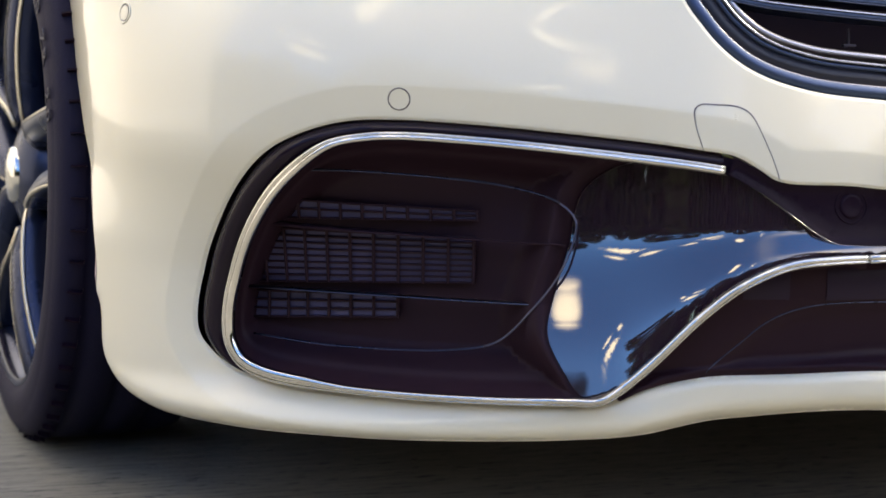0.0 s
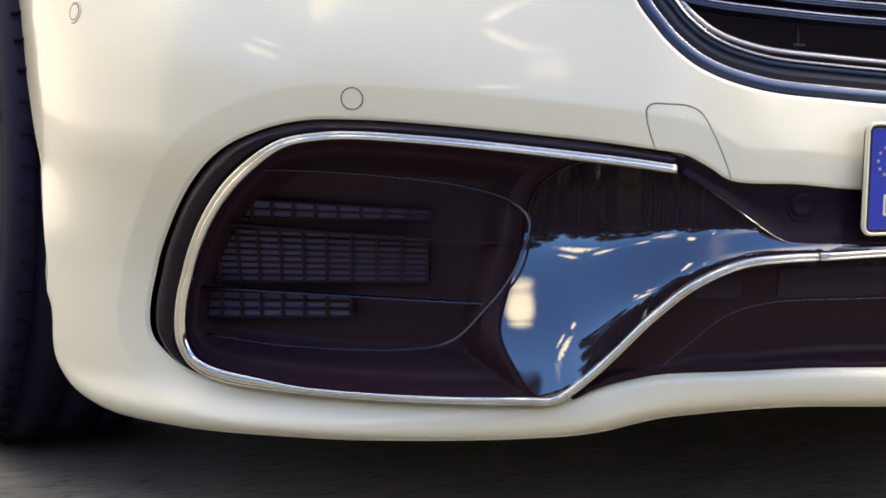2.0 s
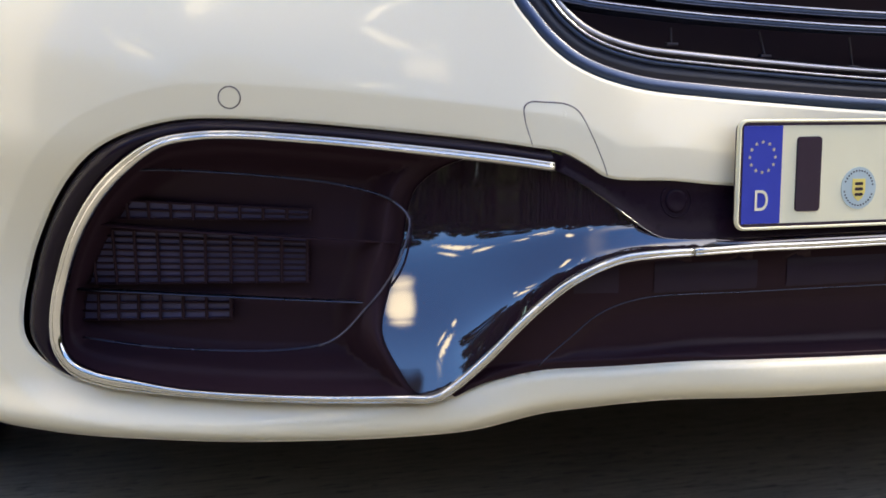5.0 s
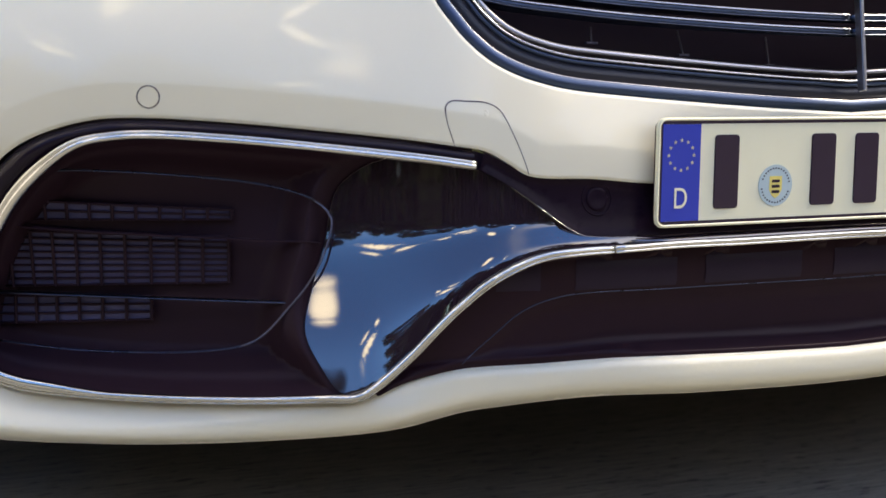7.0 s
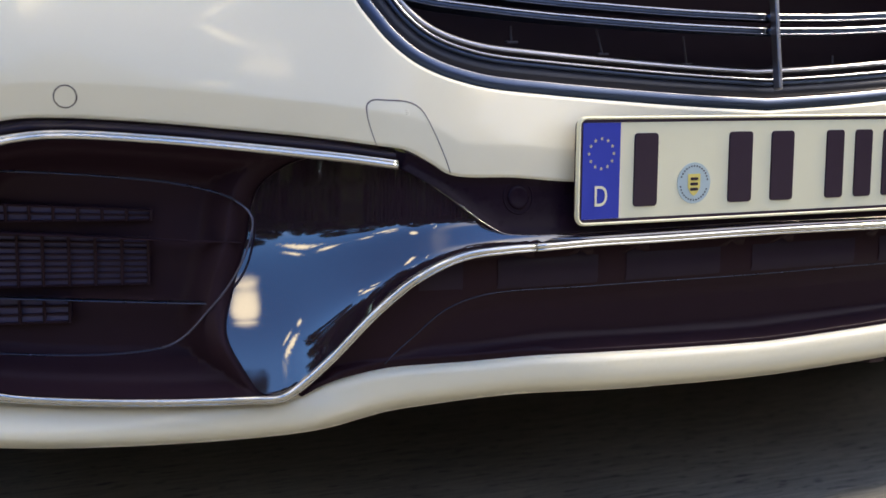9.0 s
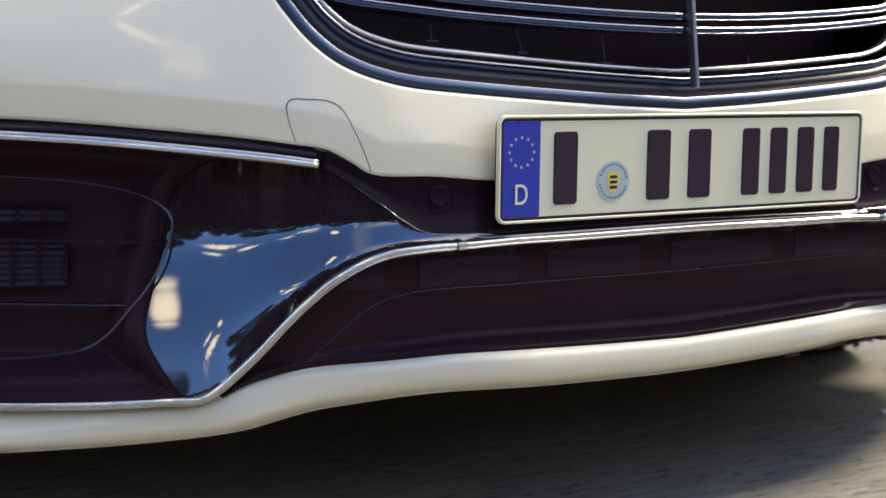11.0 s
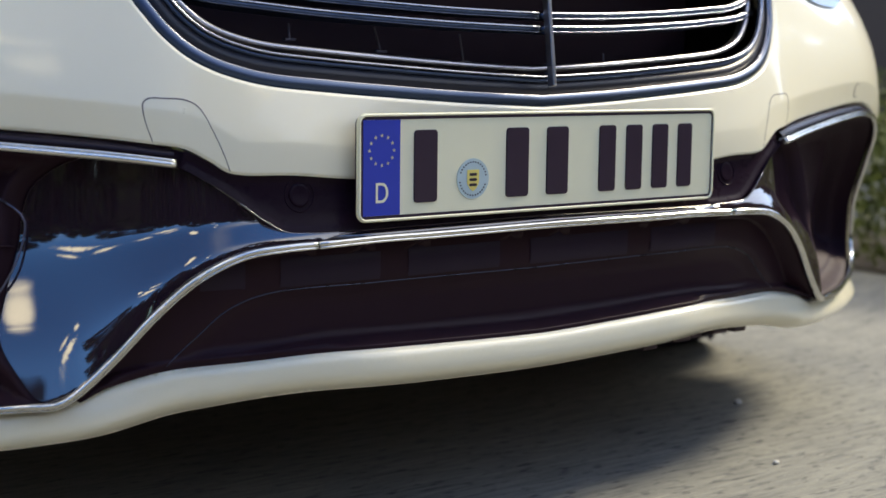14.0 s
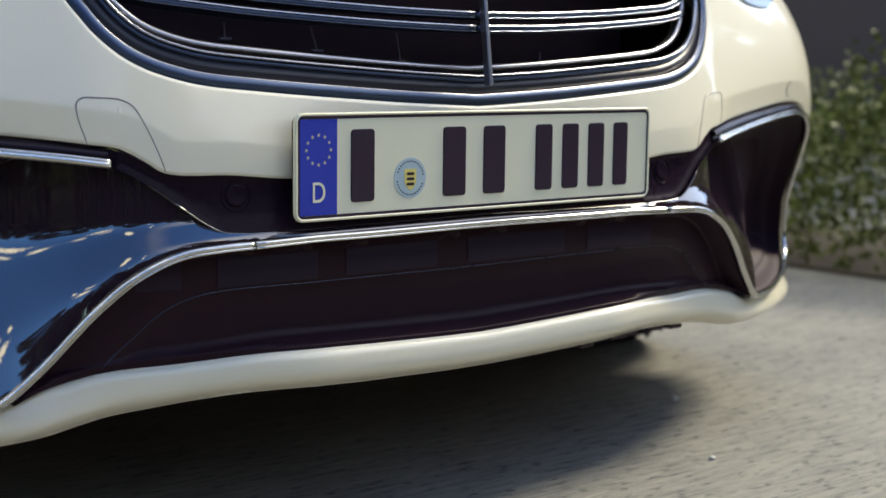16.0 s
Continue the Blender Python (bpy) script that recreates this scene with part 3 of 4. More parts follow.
for side in ((1, 1), (-1, 1)):
    sheet("fin", fin_skin, fin_outline * side, [], 0.006, LACQUER, car, "gloss black curved fin reflecting the sky", rows=(.0012, .0026, .0042, .0062, .0085, .0112, .0145))
    # the hidden returns that close the fin against the strip and the panel
    tops = np.vstack([finleft[-1:], strip[:i0 + 1][::-1]])
    loft("fin_return", [skin(tops * side, .003), fin_skin(tops * side)], GLOSS, car, "gloss black return of the fin")
    loft("fin_return", [skin(fintop * side, .004), fin_skin(fintop * side)], GLOSS, car, "gloss black return of the fin")
    # bead on the low run only, shaped to give the edge its highlight
    p, n = along(fintop[fintop[:, 1] < .392] * side, .0030)
    sweep("fin_edge", p, n, oval(.0014, .0016, 8), LACQUER, car, "thin bead placed to catch a highlight on the fin")
    intake = sheet("air_intake", mouth_skin, mouth * side, [], 0.008, INTAKE, car, "deep black side air intake", rows=(.0025, .005, .008, .0115, .0155, .02, .025, .031, .038, .045))
    if side[0] < 0:
        continue
    # radiator seen through the opening, with its bars
    for u0, u1, b0, t0, b1, t1, cols, rows_ in ((-.890, -.677, .367, .387, .371, .380, 9, 2), (-.939, -.680, .296, .355, .308, .354, 10, 8), (-.937, -.758, .258, .286, .268, .292, 7, 3)):
        us = np.linspace(u0, u1, 14)
        k01 = np.linspace(0, 1, 14)
        top = deep(np.stack([us, t0 + (t1 - t0) * k01], 1) * side, .056)
        bot = deep(np.stack([us, b0 + (b1 - b0) * k01], 1) * side, .056)
        loft("radiator", [bot, top], RADIATOR, intake, "dim blue-grey radiator core")
        for k in range(cols + 1):
            f = k / cols
            u = u0 + (u1 - u0) * f
            a, b = deep(np.array([(u, b0 + (b1 - b0) * f - .001), (u, t0 + (t1 - t0) * f + .001)]) * side, .053)
            bar("grid_bar", a, b, .0034, .003, INTAKE, intake, up=(1, 0, 0))
        for k in range(rows_ + 1):
            f = k / rows_
            za, zb = b0 + (t0 - b0) * f, b1 + (t1 - b1) * f
            c = np.stack([np.linspace(u0 - .002, u1 + .002, 9), np.linspace(za, zb, 9)], 1) * side
            p, n = within(c, .0535)
            sweep("grid_bar", p, n, oval(.0026, .003, 6), INTAKE, intake)
    # the lower blade's thin highlight is put into its bluish colour
    for pts, mat in (([(-.937, .2925), (-.85, .2925), (-.761, .292), (-.624, .291)], DIMGLINT), ([(-.929, .363), (-.85, .359), (-.761, .356), (-.592, .351)], INTAKE)):
        p, n = within(spline(pts, .012) * side, .036)
        sweep("slat", p, n, [(-.0009, -.010), (-.0010, .001), (0, .0016), (.0010, .001), (.0009, -.010)], mat, intake, "thin horizontal blade")
    duct = spline([(-.879, .419), (-.818, .420), (-.733, .416), (-.648, .407), (-.598, .392), (-.582, .375), (-.586, .349), (-.602, .315), (-.624, .286), (-.657, .253),
                   (-.702, .242), (-.823, .238), (-.930, .244)], .008)
    # the edge's lit run is painted brighter than the dim runs beside it
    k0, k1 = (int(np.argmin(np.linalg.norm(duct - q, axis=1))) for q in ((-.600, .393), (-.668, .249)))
    for run_, mat in ((duct[:k0 + 1], DIMGLINT), (duct[k0:k1 + 1], LITGLINT), (duct[k1:], DIMGLINT)):
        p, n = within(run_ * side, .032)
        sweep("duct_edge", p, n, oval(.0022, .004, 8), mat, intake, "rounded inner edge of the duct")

# panel behind the plate, with sensors
panel = np.vstack([spline([(0, .406), (-.250, .408), (-.322, .414), (-.391, .419), (-.411, .429), (-.436, .441)], .008), fintop[1:], [(-.23, .356)], [(0, .358)]])
panel_full = np.vstack([panel, flip_u(panel)[1:-1]])


def panel_skin(uz):
    d = gap(uz, panel_full)
    return skin(uz, .009 + .003 * ease(d / .010))


carrier = sheet("plate_panel", panel_skin, panel_full, [], 0.014, SATIN, car, "satin black panel behind the plate", rows=(.002, .005, .009))
ledge = spline([(-.300, .3553), (-.23, .356), (0, .358)], .01)
low = spline([(-.300, .3497), (-.23, .351), (0, .352)], .01)
ledge, low = even(ledge, 40), even(low, 40)
ledge, low = np.vstack([ledge, flip_u(ledge)[1:]]), np.vstack([low, flip_u(low)[1:]])
sink = .009 * ease((np.abs(low[:, 0]) - .24) / .05)
loft("ledge", [skin(ledge, .006 + sink * .5), skin(ledge * .5 + low * .5, -.001 + sink), skin(low, -.002 + sink), skin(low - (0, .006), .002 + sink)], LACQUER, car, "gloss black ledge above the chrome strip")

# filler behind the joint of panel, fin and surround
corner = spline([(-.420, .432), (-.437, .4395), (-.464, .4450), (-.470, .4380), (-.462, .4290), (-.446, .4250), (-.426, .4190)], .004, True)
for side in ((1, 1), (-1, 1)):
    sheet("panel_corner", lambda uz: skin(uz, .0125), corner * side, [], .01, SATIN, car, "satin black corner of the panel")

# lower middle intake
lipline = edge[e1:]
lower_full = np.vstack([strip[s1 - 1:], [(-.236, .347), (-.166, .347), (-.035, .348), (.035, .348), (.166, .347), (.236, .347)], flip_u(strip[s1 - 1:]), (lipline * (-1, 1))[1:], lipline[::-1][1:]])
inner_line = spline([(-.455, .226), (-.421, .253), (-.391, .276), (-.348, .290), (-.212, .292), (0, .291)], .01)
inner_full = np.vstack([inner_line, flip_u(inner_line)[1:]])


def low_skin(uz):
    d = gap(uz, lower_full)
    below = np.where(inside(uz, inner_full), 1.0, -1.0) * gap(uz, inner_full, False)
    dep = .005 + .028 * ease(d / .012) + .010 * ease(below / .03 + .5) * ease(d / .02)
    by_lip = 1 - ease(gap(np.stack([-np.abs(uz[:, 0]), uz[:, 1]], 1), lipline, False) / .02)
    back = .003 + .009 * ease((.55 - np.abs(uz[:, 0])) / .06) + dent(np.abs(uz[:, 0]))
    return skin(uz, dep * (1 - by_lip) + np.maximum(dep, back) * by_lip)


low_intake = sheet("lower_intake", low_skin, lower_full, [], 0.008, DULL, car, "dull black lower middle intake", rows=(.002, .005, .009, .013))

# highlight along the moulded step, drawn as a thin bluish line
c = inner_full + (0, .004)
sweep("crease", low_skin(c), normals_of(low_skin, c), oval(.0016, .0014, 6), DIMGLINT, low_intake, "thin blue line for the highlight on the moulded edge")
# faint bluish sheen at the back, put into the colour of these panels
for u0, u1 in ((-.420, -.372), (-.333, -.212), (-.176, -.050), (-.005, .150), (.190, .310)):
    us = np.linspace(u0, u1, 12)
    loft("back_panel", [skin(np.stack([us, np.full(12, z)], 1), dep) for z, dep in ((.300, .0335), (.306, .0318), (.336, .0312), (.3385, .0335))], BACKPANEL, low_intake, "dark panel coloured with a bluish sheen")

# grille
grille = empty("grille", car)
tagged(grille, "wide chrome radiator grille with black inside")


def ring(offset, depth, profile, name, mat, label=""):
    c = np.vstack([gedge[::-1], flip_u(gedge)[::-1][1:]])
    t = np.gradient(c, axis=0)
    t /= np.linalg.norm(t, axis=1)[:, None]
    n2 = np.stack([-t[:, 1], t[:, 0]], 1)
    c = c + n2 * offset
    p, n = along(c, depth)
    sweep(name, p, n, profile, mat, grille, label)


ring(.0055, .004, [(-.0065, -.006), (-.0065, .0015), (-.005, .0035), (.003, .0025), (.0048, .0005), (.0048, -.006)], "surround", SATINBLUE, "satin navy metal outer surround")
# white paint mirrored in the surround, built as a thin pale strip
ring(.0115, .004, [(-.0012, -.004), (-.0013, .0012), (.0004, .0022), (.0013, .0012), (.0012, -.004)], "glint_edge", SATINGREY, "thin pale strip for the paint mirrored in the surround")
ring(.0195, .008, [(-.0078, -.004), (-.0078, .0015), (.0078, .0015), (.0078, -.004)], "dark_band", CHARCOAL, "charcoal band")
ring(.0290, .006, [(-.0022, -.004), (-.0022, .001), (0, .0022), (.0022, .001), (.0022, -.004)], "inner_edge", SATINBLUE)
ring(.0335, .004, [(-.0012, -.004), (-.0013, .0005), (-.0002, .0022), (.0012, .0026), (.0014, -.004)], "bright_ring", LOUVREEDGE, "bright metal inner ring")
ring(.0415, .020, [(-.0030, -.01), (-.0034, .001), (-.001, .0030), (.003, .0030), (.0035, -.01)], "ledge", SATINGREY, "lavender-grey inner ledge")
gin = np.vstack([gedge, gtop, flip_u(gedge)[:-1]])
sheet("backing", lambda uz: skin(uz, .13), gin, [], 0.03, INTAKE, grille, "black space behind the bars")
LOUVRE = [(-.0036, -.018), (-.0038, -.002), (-.0028, 0), (.0028, 0), (.0038, -.002), (.0036, -.018)]
EDGELINE = oval(.0017, .0024, 8)
WEDGE = [(-.0015, -.004), (-.0016, -.0008), (-.0008, .0002), (.0010, .0014), (.0013, .0010), (.0013, -.004)]


def keel(uz):
    """Depth of the louvres, which come forward towards the middle strut."""
    return .018 - .022 * np.clip(1 - np.abs(uz[:, 0]) / .25, 0, 1)


for z0, z1 in (((.565), (.592)), ((.580), (.612)), ((.612), (.648)), ((.628), (.662))):
    half = spline([(-.455, z1 + .006), (-.400, z0 + .023), (-.327, z0 + .016), (-.261, z0 + .011), (-.118, z0 + .003), (-.004, z0)], .01)
    for side in ((1, 1), (-1, 1)):
        fn = lambda p: skin(p, keel(p))
        c = half * side
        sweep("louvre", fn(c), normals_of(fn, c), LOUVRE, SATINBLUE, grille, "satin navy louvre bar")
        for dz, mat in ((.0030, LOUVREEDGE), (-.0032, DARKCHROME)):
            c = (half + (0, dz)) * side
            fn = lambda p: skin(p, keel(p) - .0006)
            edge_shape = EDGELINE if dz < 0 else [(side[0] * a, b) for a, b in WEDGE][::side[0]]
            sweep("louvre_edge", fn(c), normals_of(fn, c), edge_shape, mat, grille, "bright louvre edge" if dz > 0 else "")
bar("strut", (0, .002, .502), (0, .026, .685), .0055, .011, SATINGREY, grille, "upright chrome middle strut", up=(0, 1, 0))
for ua, za, ub, zb in ((-.288, .566, -.289, .549), (-.184, .564, -.179, .538), (-.074, .559, -.071, .528), (.050, .528, .051, .508), (.150, .540, .148, .524)):
    a, b = skin(np.array([(ua, za), (ub, zb)]), .05)
    rib = bar("pin", a, b, .0022, .0022, PIN, grille, "thin grey pin behind the bars", up=(0, 1, 0))
    bm = bmesh.new()
    block(bm, (b[0] - .007, b[1] - .003, b[2] - .0015), (b[0] + .007, b[1] + .003, b[2] + .0015), .001)
    part("pin_foot", bm, PIN, rib, "", False)

# washer covers and parking sensors in the paint
COVER = [(-.4665, .4475), (-.4745, .472), (-.4755, .486), (-.470, .4905), (-.455, .4905), (-.434, .489), (-.4210, .4825), (-.4070, .458), (-.396, .432), (-.392, .420)]
cover_line = spline(COVER, .004)
for side in ((1, 1), (-1, 1)):
    p, n = along(cover_line * side, .0)
    bl = bumper_skin(cover_line * side)
    sweep("cover_joint", bl, n, oval(.0009, .0007, 6), PLATEBLACK, bumper, "fine joint of the washer cover", widen=1 + .5 * ease((cover_line[:, 1] - .470) / .014))
    for z in (.4812, .4791, .4770):
        c = np.array([(-.4365, z), (-.4345, z), (-.4325, z)]) * side
        sweep("cover_mark", bumper_skin(c), normals_of(bumper_skin, c), oval(.0005, .0005, 6), PAINT, bumper, "tiny raised mark on the washer cover")
for u, z in ((-.759, .492), (-1.108, .575), (.759, .492), (1.108, .575)):
    ang = np.linspace(0, 2 * math.pi, 33)
    far = abs(u) > 1
    c = np.stack([u + .0105 * np.cos(ang), z + .0105 * np.sin(ang)], 1)
    r = .0078 if far else .0095
    if far:
        sweep("sensor_collar", bumper_skin(c), normals_of(bumper_skin, c), oval(.0030, .0022, 8), PAINT, bumper, "raised white collar", caps=False)
        c = np.stack([u + .0083 * np.cos(ang), z + .0083 * np.sin(ang)], 1)
    sweep("sensor_joint", bumper_skin(c), normals_of(bumper_skin, c), oval(.0007 if far else .0011, .0008, 6), PLATEBLACK, bumper, caps=False)
    c2 = np.stack([u + r * np.cos(ang[:-1]), z + r * np.sin(ang[:-1])], 1)
    v = bumper_skin(c2) + normals_of(bumper_skin, c2) * .0008
    raw("parking_sensor", v, [tuple(range(32))], PAINT, bumper, "round white parking sensor")
for u in (-.316, .316):
    ang = np.linspace(0, 2 * math.pi, 33)
    c = np.stack([u + .0165 * np.cos(ang), .394 + .0165 * np.sin(ang)], 1)
    p, n = along(c, .0118)
    sweep("sensor_ring", p, n, oval(.0016, .0016, 8), SATIN, carrier, "fine ring round the sensor", caps=False)
    rows_ = []
    for r, dep in ((.0122, .0125), (.0118, .0108), (.0108, .0100), (.0085, .0102), (.004, .0105), (.0002, .0106)):
        rows_.append(skin(np.stack([u + r * np.cos(ang), .394 + r * np.sin(ang)], 1), dep))
    loft("parking_sensor", rows_, SATIN, carrier, "round black parking sensor")

# headlamps, of which only the lower tips matter
for side in ((1, 1), (-1, 1)):
    o = spline([(.60, .640), (.63, .622), (.69, .614), (.745, .617), (.79, .635), (.82, .665), (.80, .69), (.66, .69), (.60, .67)], .008, True) * side
    sheet("headlamp", lambda uz: skin(uz, -.003), o, [], .015, LENS, car, "dark glossy headlamp lens", rows=(.003,))

# number plate
plate = empty("number_plate", car)
tagged(plate, "white embossed number plate with a blue band")
plate.location = (0, 0.0, .420)
plate.scale = (1.008, 1.0, 1.008)


def slab(name, outline, y0, y1, mat, label="", bevel=.0008):
    bm = bmesh.new()
    f = bm.faces.new([bm.verts.new((x, y1, z)) for x, z in outline])
    r = bmesh.ops.extrude_face_region(bm, geom=[f])
    for v in r["geom"]:
        if isinstance(v, bmesh.types.BMVert):
            v.co.y = y0
    if bevel:
        bmesh.ops.recalc_face_normals(bm, faces=bm.faces)
        es = [e for e in bm.edges if abs(e.verts[0].co.y - y0) < 1e-6 and abs(e.verts[1].co.y - y0) < 1e-6]
        bmesh.ops.bevel(bm, geom=es, offset=bevel, segments=2, affect="EDGES")
    return part(name, bm, mat, plate, label, False)


def rounded(w, h, r, n=6, cx=0.0, cz=0.0):
    o = []
    for (sx, sz, a0) in ((1, 1, 0), (-1, 1, 90), (-1, -1, 180), (1, -1, 270)):
        for k in range(n + 1):
            a = radians(a0 + 90 * k / n)
            o.append((cx + sx * (w / 2 - r) + r * math.cos(a), cz + sz * (h / 2 - r) + r * math.sin(a)))
    return o


slab("base", rounded(.520, .110, .010), -.0015, .0015, PLATE, "reflective white sheet", .0006)
slab("carrier", rounded(.514, .105, .009), .0018, .008, SATIN, "black plastic plate holder")
# raised rim
outer, inner = rounded(.5195, .1095, .0098), rounded(.5135, .1035, .007)
bm = bmesh.new()
k = len(outer)
ro = [[bm.verts.new((x, y, z)) for x, z in o] for o, y in ((outer, -.0016), ([(a * .9975, b * .988) for a, b in outer], -.0030), ([(a * 1.0025, b * 1.012) for a, b in inner], -.0030), (inner, -.0016))]
for a, b in zip(ro[:-1], ro[1:]):
    for i in range(k):
        bm.faces.new((a[i], a[(i + 1) % k], b[(i + 1) % k], b[i]))
part("rim", bm, PLATE, plate, "raised white border")
# printed black line inside the rim
inner2 = rounded(.5085, .0975, .005)
bm = bmesh.new()
ro = [[bm.verts.new((x, -.0019, z)) for x, z in o] for o in (inner, inner2)]
for i in range(k):
    bm.faces.new((ro[0][i], ro[0][(i + 1) % k], ro[1][(i + 1) % k], ro[1][i]))
part("border_line", bm, PLATEBLACK, plate, "black border line")
slab("blue_band", [(-.2540, -.0485), (-.2085, -.0485), (-.2085, .0485), (-.2540, .0485)], -.0021, -.0012, PLATEBLUE, "blue band with twelve stars", 0)
for i in range(12):
    a = 2 * math.pi * i / 12
    cx, cz = -.2315 + .0150 * math.cos(a), .0175 + .0150 * math.sin(a)
    o = [(cx + (.0022 if j % 2 == 0 else .0009) * math.sin(math.pi * j / 5), cz + (.0022 if j % 2 == 0 else .0009) * math.cos(math.pi * j / 5)) for j in range(10)]
    slab("star", o[::-1], -.0024, -.0019, STARS, "", 0)
txt = bpy.data.curves.new("country_letter", "FONT")
txt.body, txt.size, txt.align_x, txt.align_y, txt.extrude = "D", .030, "CENTER", "CENTER", .0003
tob = new("country_letter", txt)
dg = bpy.context.evaluated_depsgraph_get()
me = bpy.data.meshes.new_from_object(tob.evaluated_get(dg))
bpy.data.objects.remove(tob)
ob = put("country_letter", me, PLATE, plate, "white letter D")
ob.matrix_basis = pose(-.2315, -.0024, -.0265, 90, 0, 0) @ Matrix.Diagonal((.80, 1.0, 1.0, 1.0))
# each embossed character stands as one plain dark bar
for cx, w in ((-.176, .030), (-.052, .032), (.006, .032), (.082, .026), (.1245, .026), (.167, .026), (.2085, .024)):
    slab("character_bar", rounded(w, .075, .004, 4, cx, 0.0), -.0030, -.0012, PLATEBLACK, "dark embossed bar", .0006)
disc = [(-.1135 + .0215 * math.cos(2 * math.pi * i / 40), -.0155 + .0215 * math.sin(2 * math.pi * i / 40)) for i in range(40)]
slab("seal", disc, -.0022, -.0012, SEALBLUE, "round blue-grey sticker", 0)
for k in range(32):
    a = 2 * math.pi * k / 32
    if k % 16 in (0, 15):
        continue
    slab("seal_mark", rounded(.0017, .0017, .0004, 2, -.1135 + .0178 * math.cos(a), -.0155 + .0178 * math.sin(a)), -.0024, -.0020, PLATEBLACK, "", 0)
slab("shield", [(-.1215, -.006), (-.1215, -.020), (-.1180, -.026), (-.1135, -.029), (-.1090, -.026), (-.1055, -.020), (-.1055, -.006)], -.0026, -.0020, YELLOW, "yellow shield", 0)
for z in (-.011, -.0165, -.022):
    slab("shield_bar", rounded(.010, .003, .001, 2, -.1135, z), -.0029, -.0024, PLATEBLACK, "", 0)

# underside, coloured pale so that its bounce lifts the shadow on the ground
und = np.vstack([hem[42:], flip_u(hem)[1:-42]])
u3 = bumper_skin(und)
u4 = u3 * (1, 1, 1) + np.array([0, .03, .012])
u5 = np.stack([u3[:, 0] * .93, u3[:, 1] + .45, np.full(len(u3), .17)], 1)
loft("undertray", [u3 + np.array([0, .012, .004]), u4, u5], TRAY, car, "underbody tray made pale to bounce light")

for u, w in ((.20, .012), (.265, .016), (.30, .010), (.37, .014), (.425, .012)):
    c = bumper_skin(np.array([(u, float(np.interp(abs(u), -hem[::-1, 0], hem[::-1, 1])))]))[0]
    bm = bmesh.new()
    block(bm, (c[0] - w, c[1] + .012, c[2] - .010), (c[0] + w, c[1] + .04, c[2] + .006), .003)
    part("fastener", bm, MATTE, car, "black clip under the lip", False)

# ---------------------------------------------------------------- wheel
R = .345
wheel = empty("front_wheel", car)
tagged(wheel, "alloy wheel with paired spokes and a low tyre")
wheel.matrix_basis = pose(-1.111, .87, R * 1.06, 0, 1.8, 9.5) @ Matrix.Scale(1.06, 4)


def turned(name, prof, mat, parent, label="", n=72):
    """A body turned about the wheel's axle (x); profile: (x, radius)."""
    bm = bmesh.new()
    rows = [[bm.verts.new((x, r * math.cos(2 * math.pi * i / n), r * math.sin(2 * math.pi * i / n))) for i in range(n)] for x, r in prof]
    for a, b in zip(rows[:-1], rows[1:]):
        for i in range(n):
            bm.faces.new((a[i], a[(i + 1) % n], b[(i + 1) % n], b[i]))
    return part(name, bm, mat, parent, label)


tyre = turned("tyre", [(.012, .268), (.004, .275), (-.001, .286), (-.002, .298), (.000, .315), (.001, .317), (.001, .318), (.005, .329), (.012, .338), (.030, .3425), (.033, .336), (.040, .336), (.043, .3435), (.080, R), (.084, .337), (.090, .337), (.094, R),
                       (.132, R), (.136, .337), (.142, .337), (.146, R), (.188, .340), (.206, .328), (.216, .31), (.206, .28)], RUBBER, wheel, "low-profile black tyre")
for i in range(60):
    a = 2 * math.pi * i / 60
    bm = bmesh.new()
    block(bm, (.008, -.0010, -.010), (.024, .0010, .0072))
    o = part("tread_groove", bm, SATIN, tyre, "", False) if i == 0 else new("tread_groove", first_groove)
    if i == 0:
        first_groove = o.data
    else:
        bm.free()
        o.parent = tyre
    o.matrix_basis = Matrix.Rotation(a, 4, "X") @ Matrix.Translation((.008, 0, .3355)) @ Matrix.Rotation(-.30, 4, "Y")
rim = turned("rim", [(.006, .266), (.002, .273), (.006, .278), (.014, .275), (.022, .264), (.06, .258), (.20, .250), (.22, .27)], ALLOYDARK, wheel, "blue-grey painted rim")
turned("hub", [(.006, .001), (.004, .030), (.008, .040), (.020, .072), (.05, .085), (.12, .09)], ALLOYDARK, rim, "grey hub")
turned("hub_cap", [(-.004, .0005), (-.003, .020), (.000, .034), (.006, .0375), (.012, .0375)], CHROME, rim, "bright hub cap", 48)
turned("brake_disc", [(.10, .08), (.098, .18), (.11, .185)], DARKCHROME, wheel, "grey brake disc")
turned("inner_barrel", [(.08, .262), (.21, .255), (.212, .05)], MATTE, wheel, "dark inside of the wheel")
for i in range(5):
    for tw in (-1, 1):
        a = 2 * math.pi * i / 5 + .42
        line = spline([(x, r * math.cos(a + tw * radians(k)), r * math.sin(a + tw * radians(k))) for x, r, k in ((.012, .072, 31), (.004, .100, 30), (-.001, .135, 20), (-.002, .190, 13), (.004, .246, 10), (.009, .268, 9.5))], .010)
        away = np.tile((-1.0, 0, 0), (len(line), 1))
        body = [(-.024, -.045), (-.020, -.012), (-.009, -.004), (.0005, 0), (.004, -.003), (.006, -.040)]
        lip = [(.0004, -.003), (.0004, .0007), (.0042, -.0012), (.0046, -.004)]
        if tw < 0:
            body, lip = [(-p, q) for p, q in body][::-1], [(-p, q) for p, q in lip][::-1]
        sweep("spoke", line, away, body, ALLOYDARK, rim, "blue-grey painted spoke")
        sweep("spoke_face", line, away, lip, ALLOY, rim, "machined bright spoke edge")
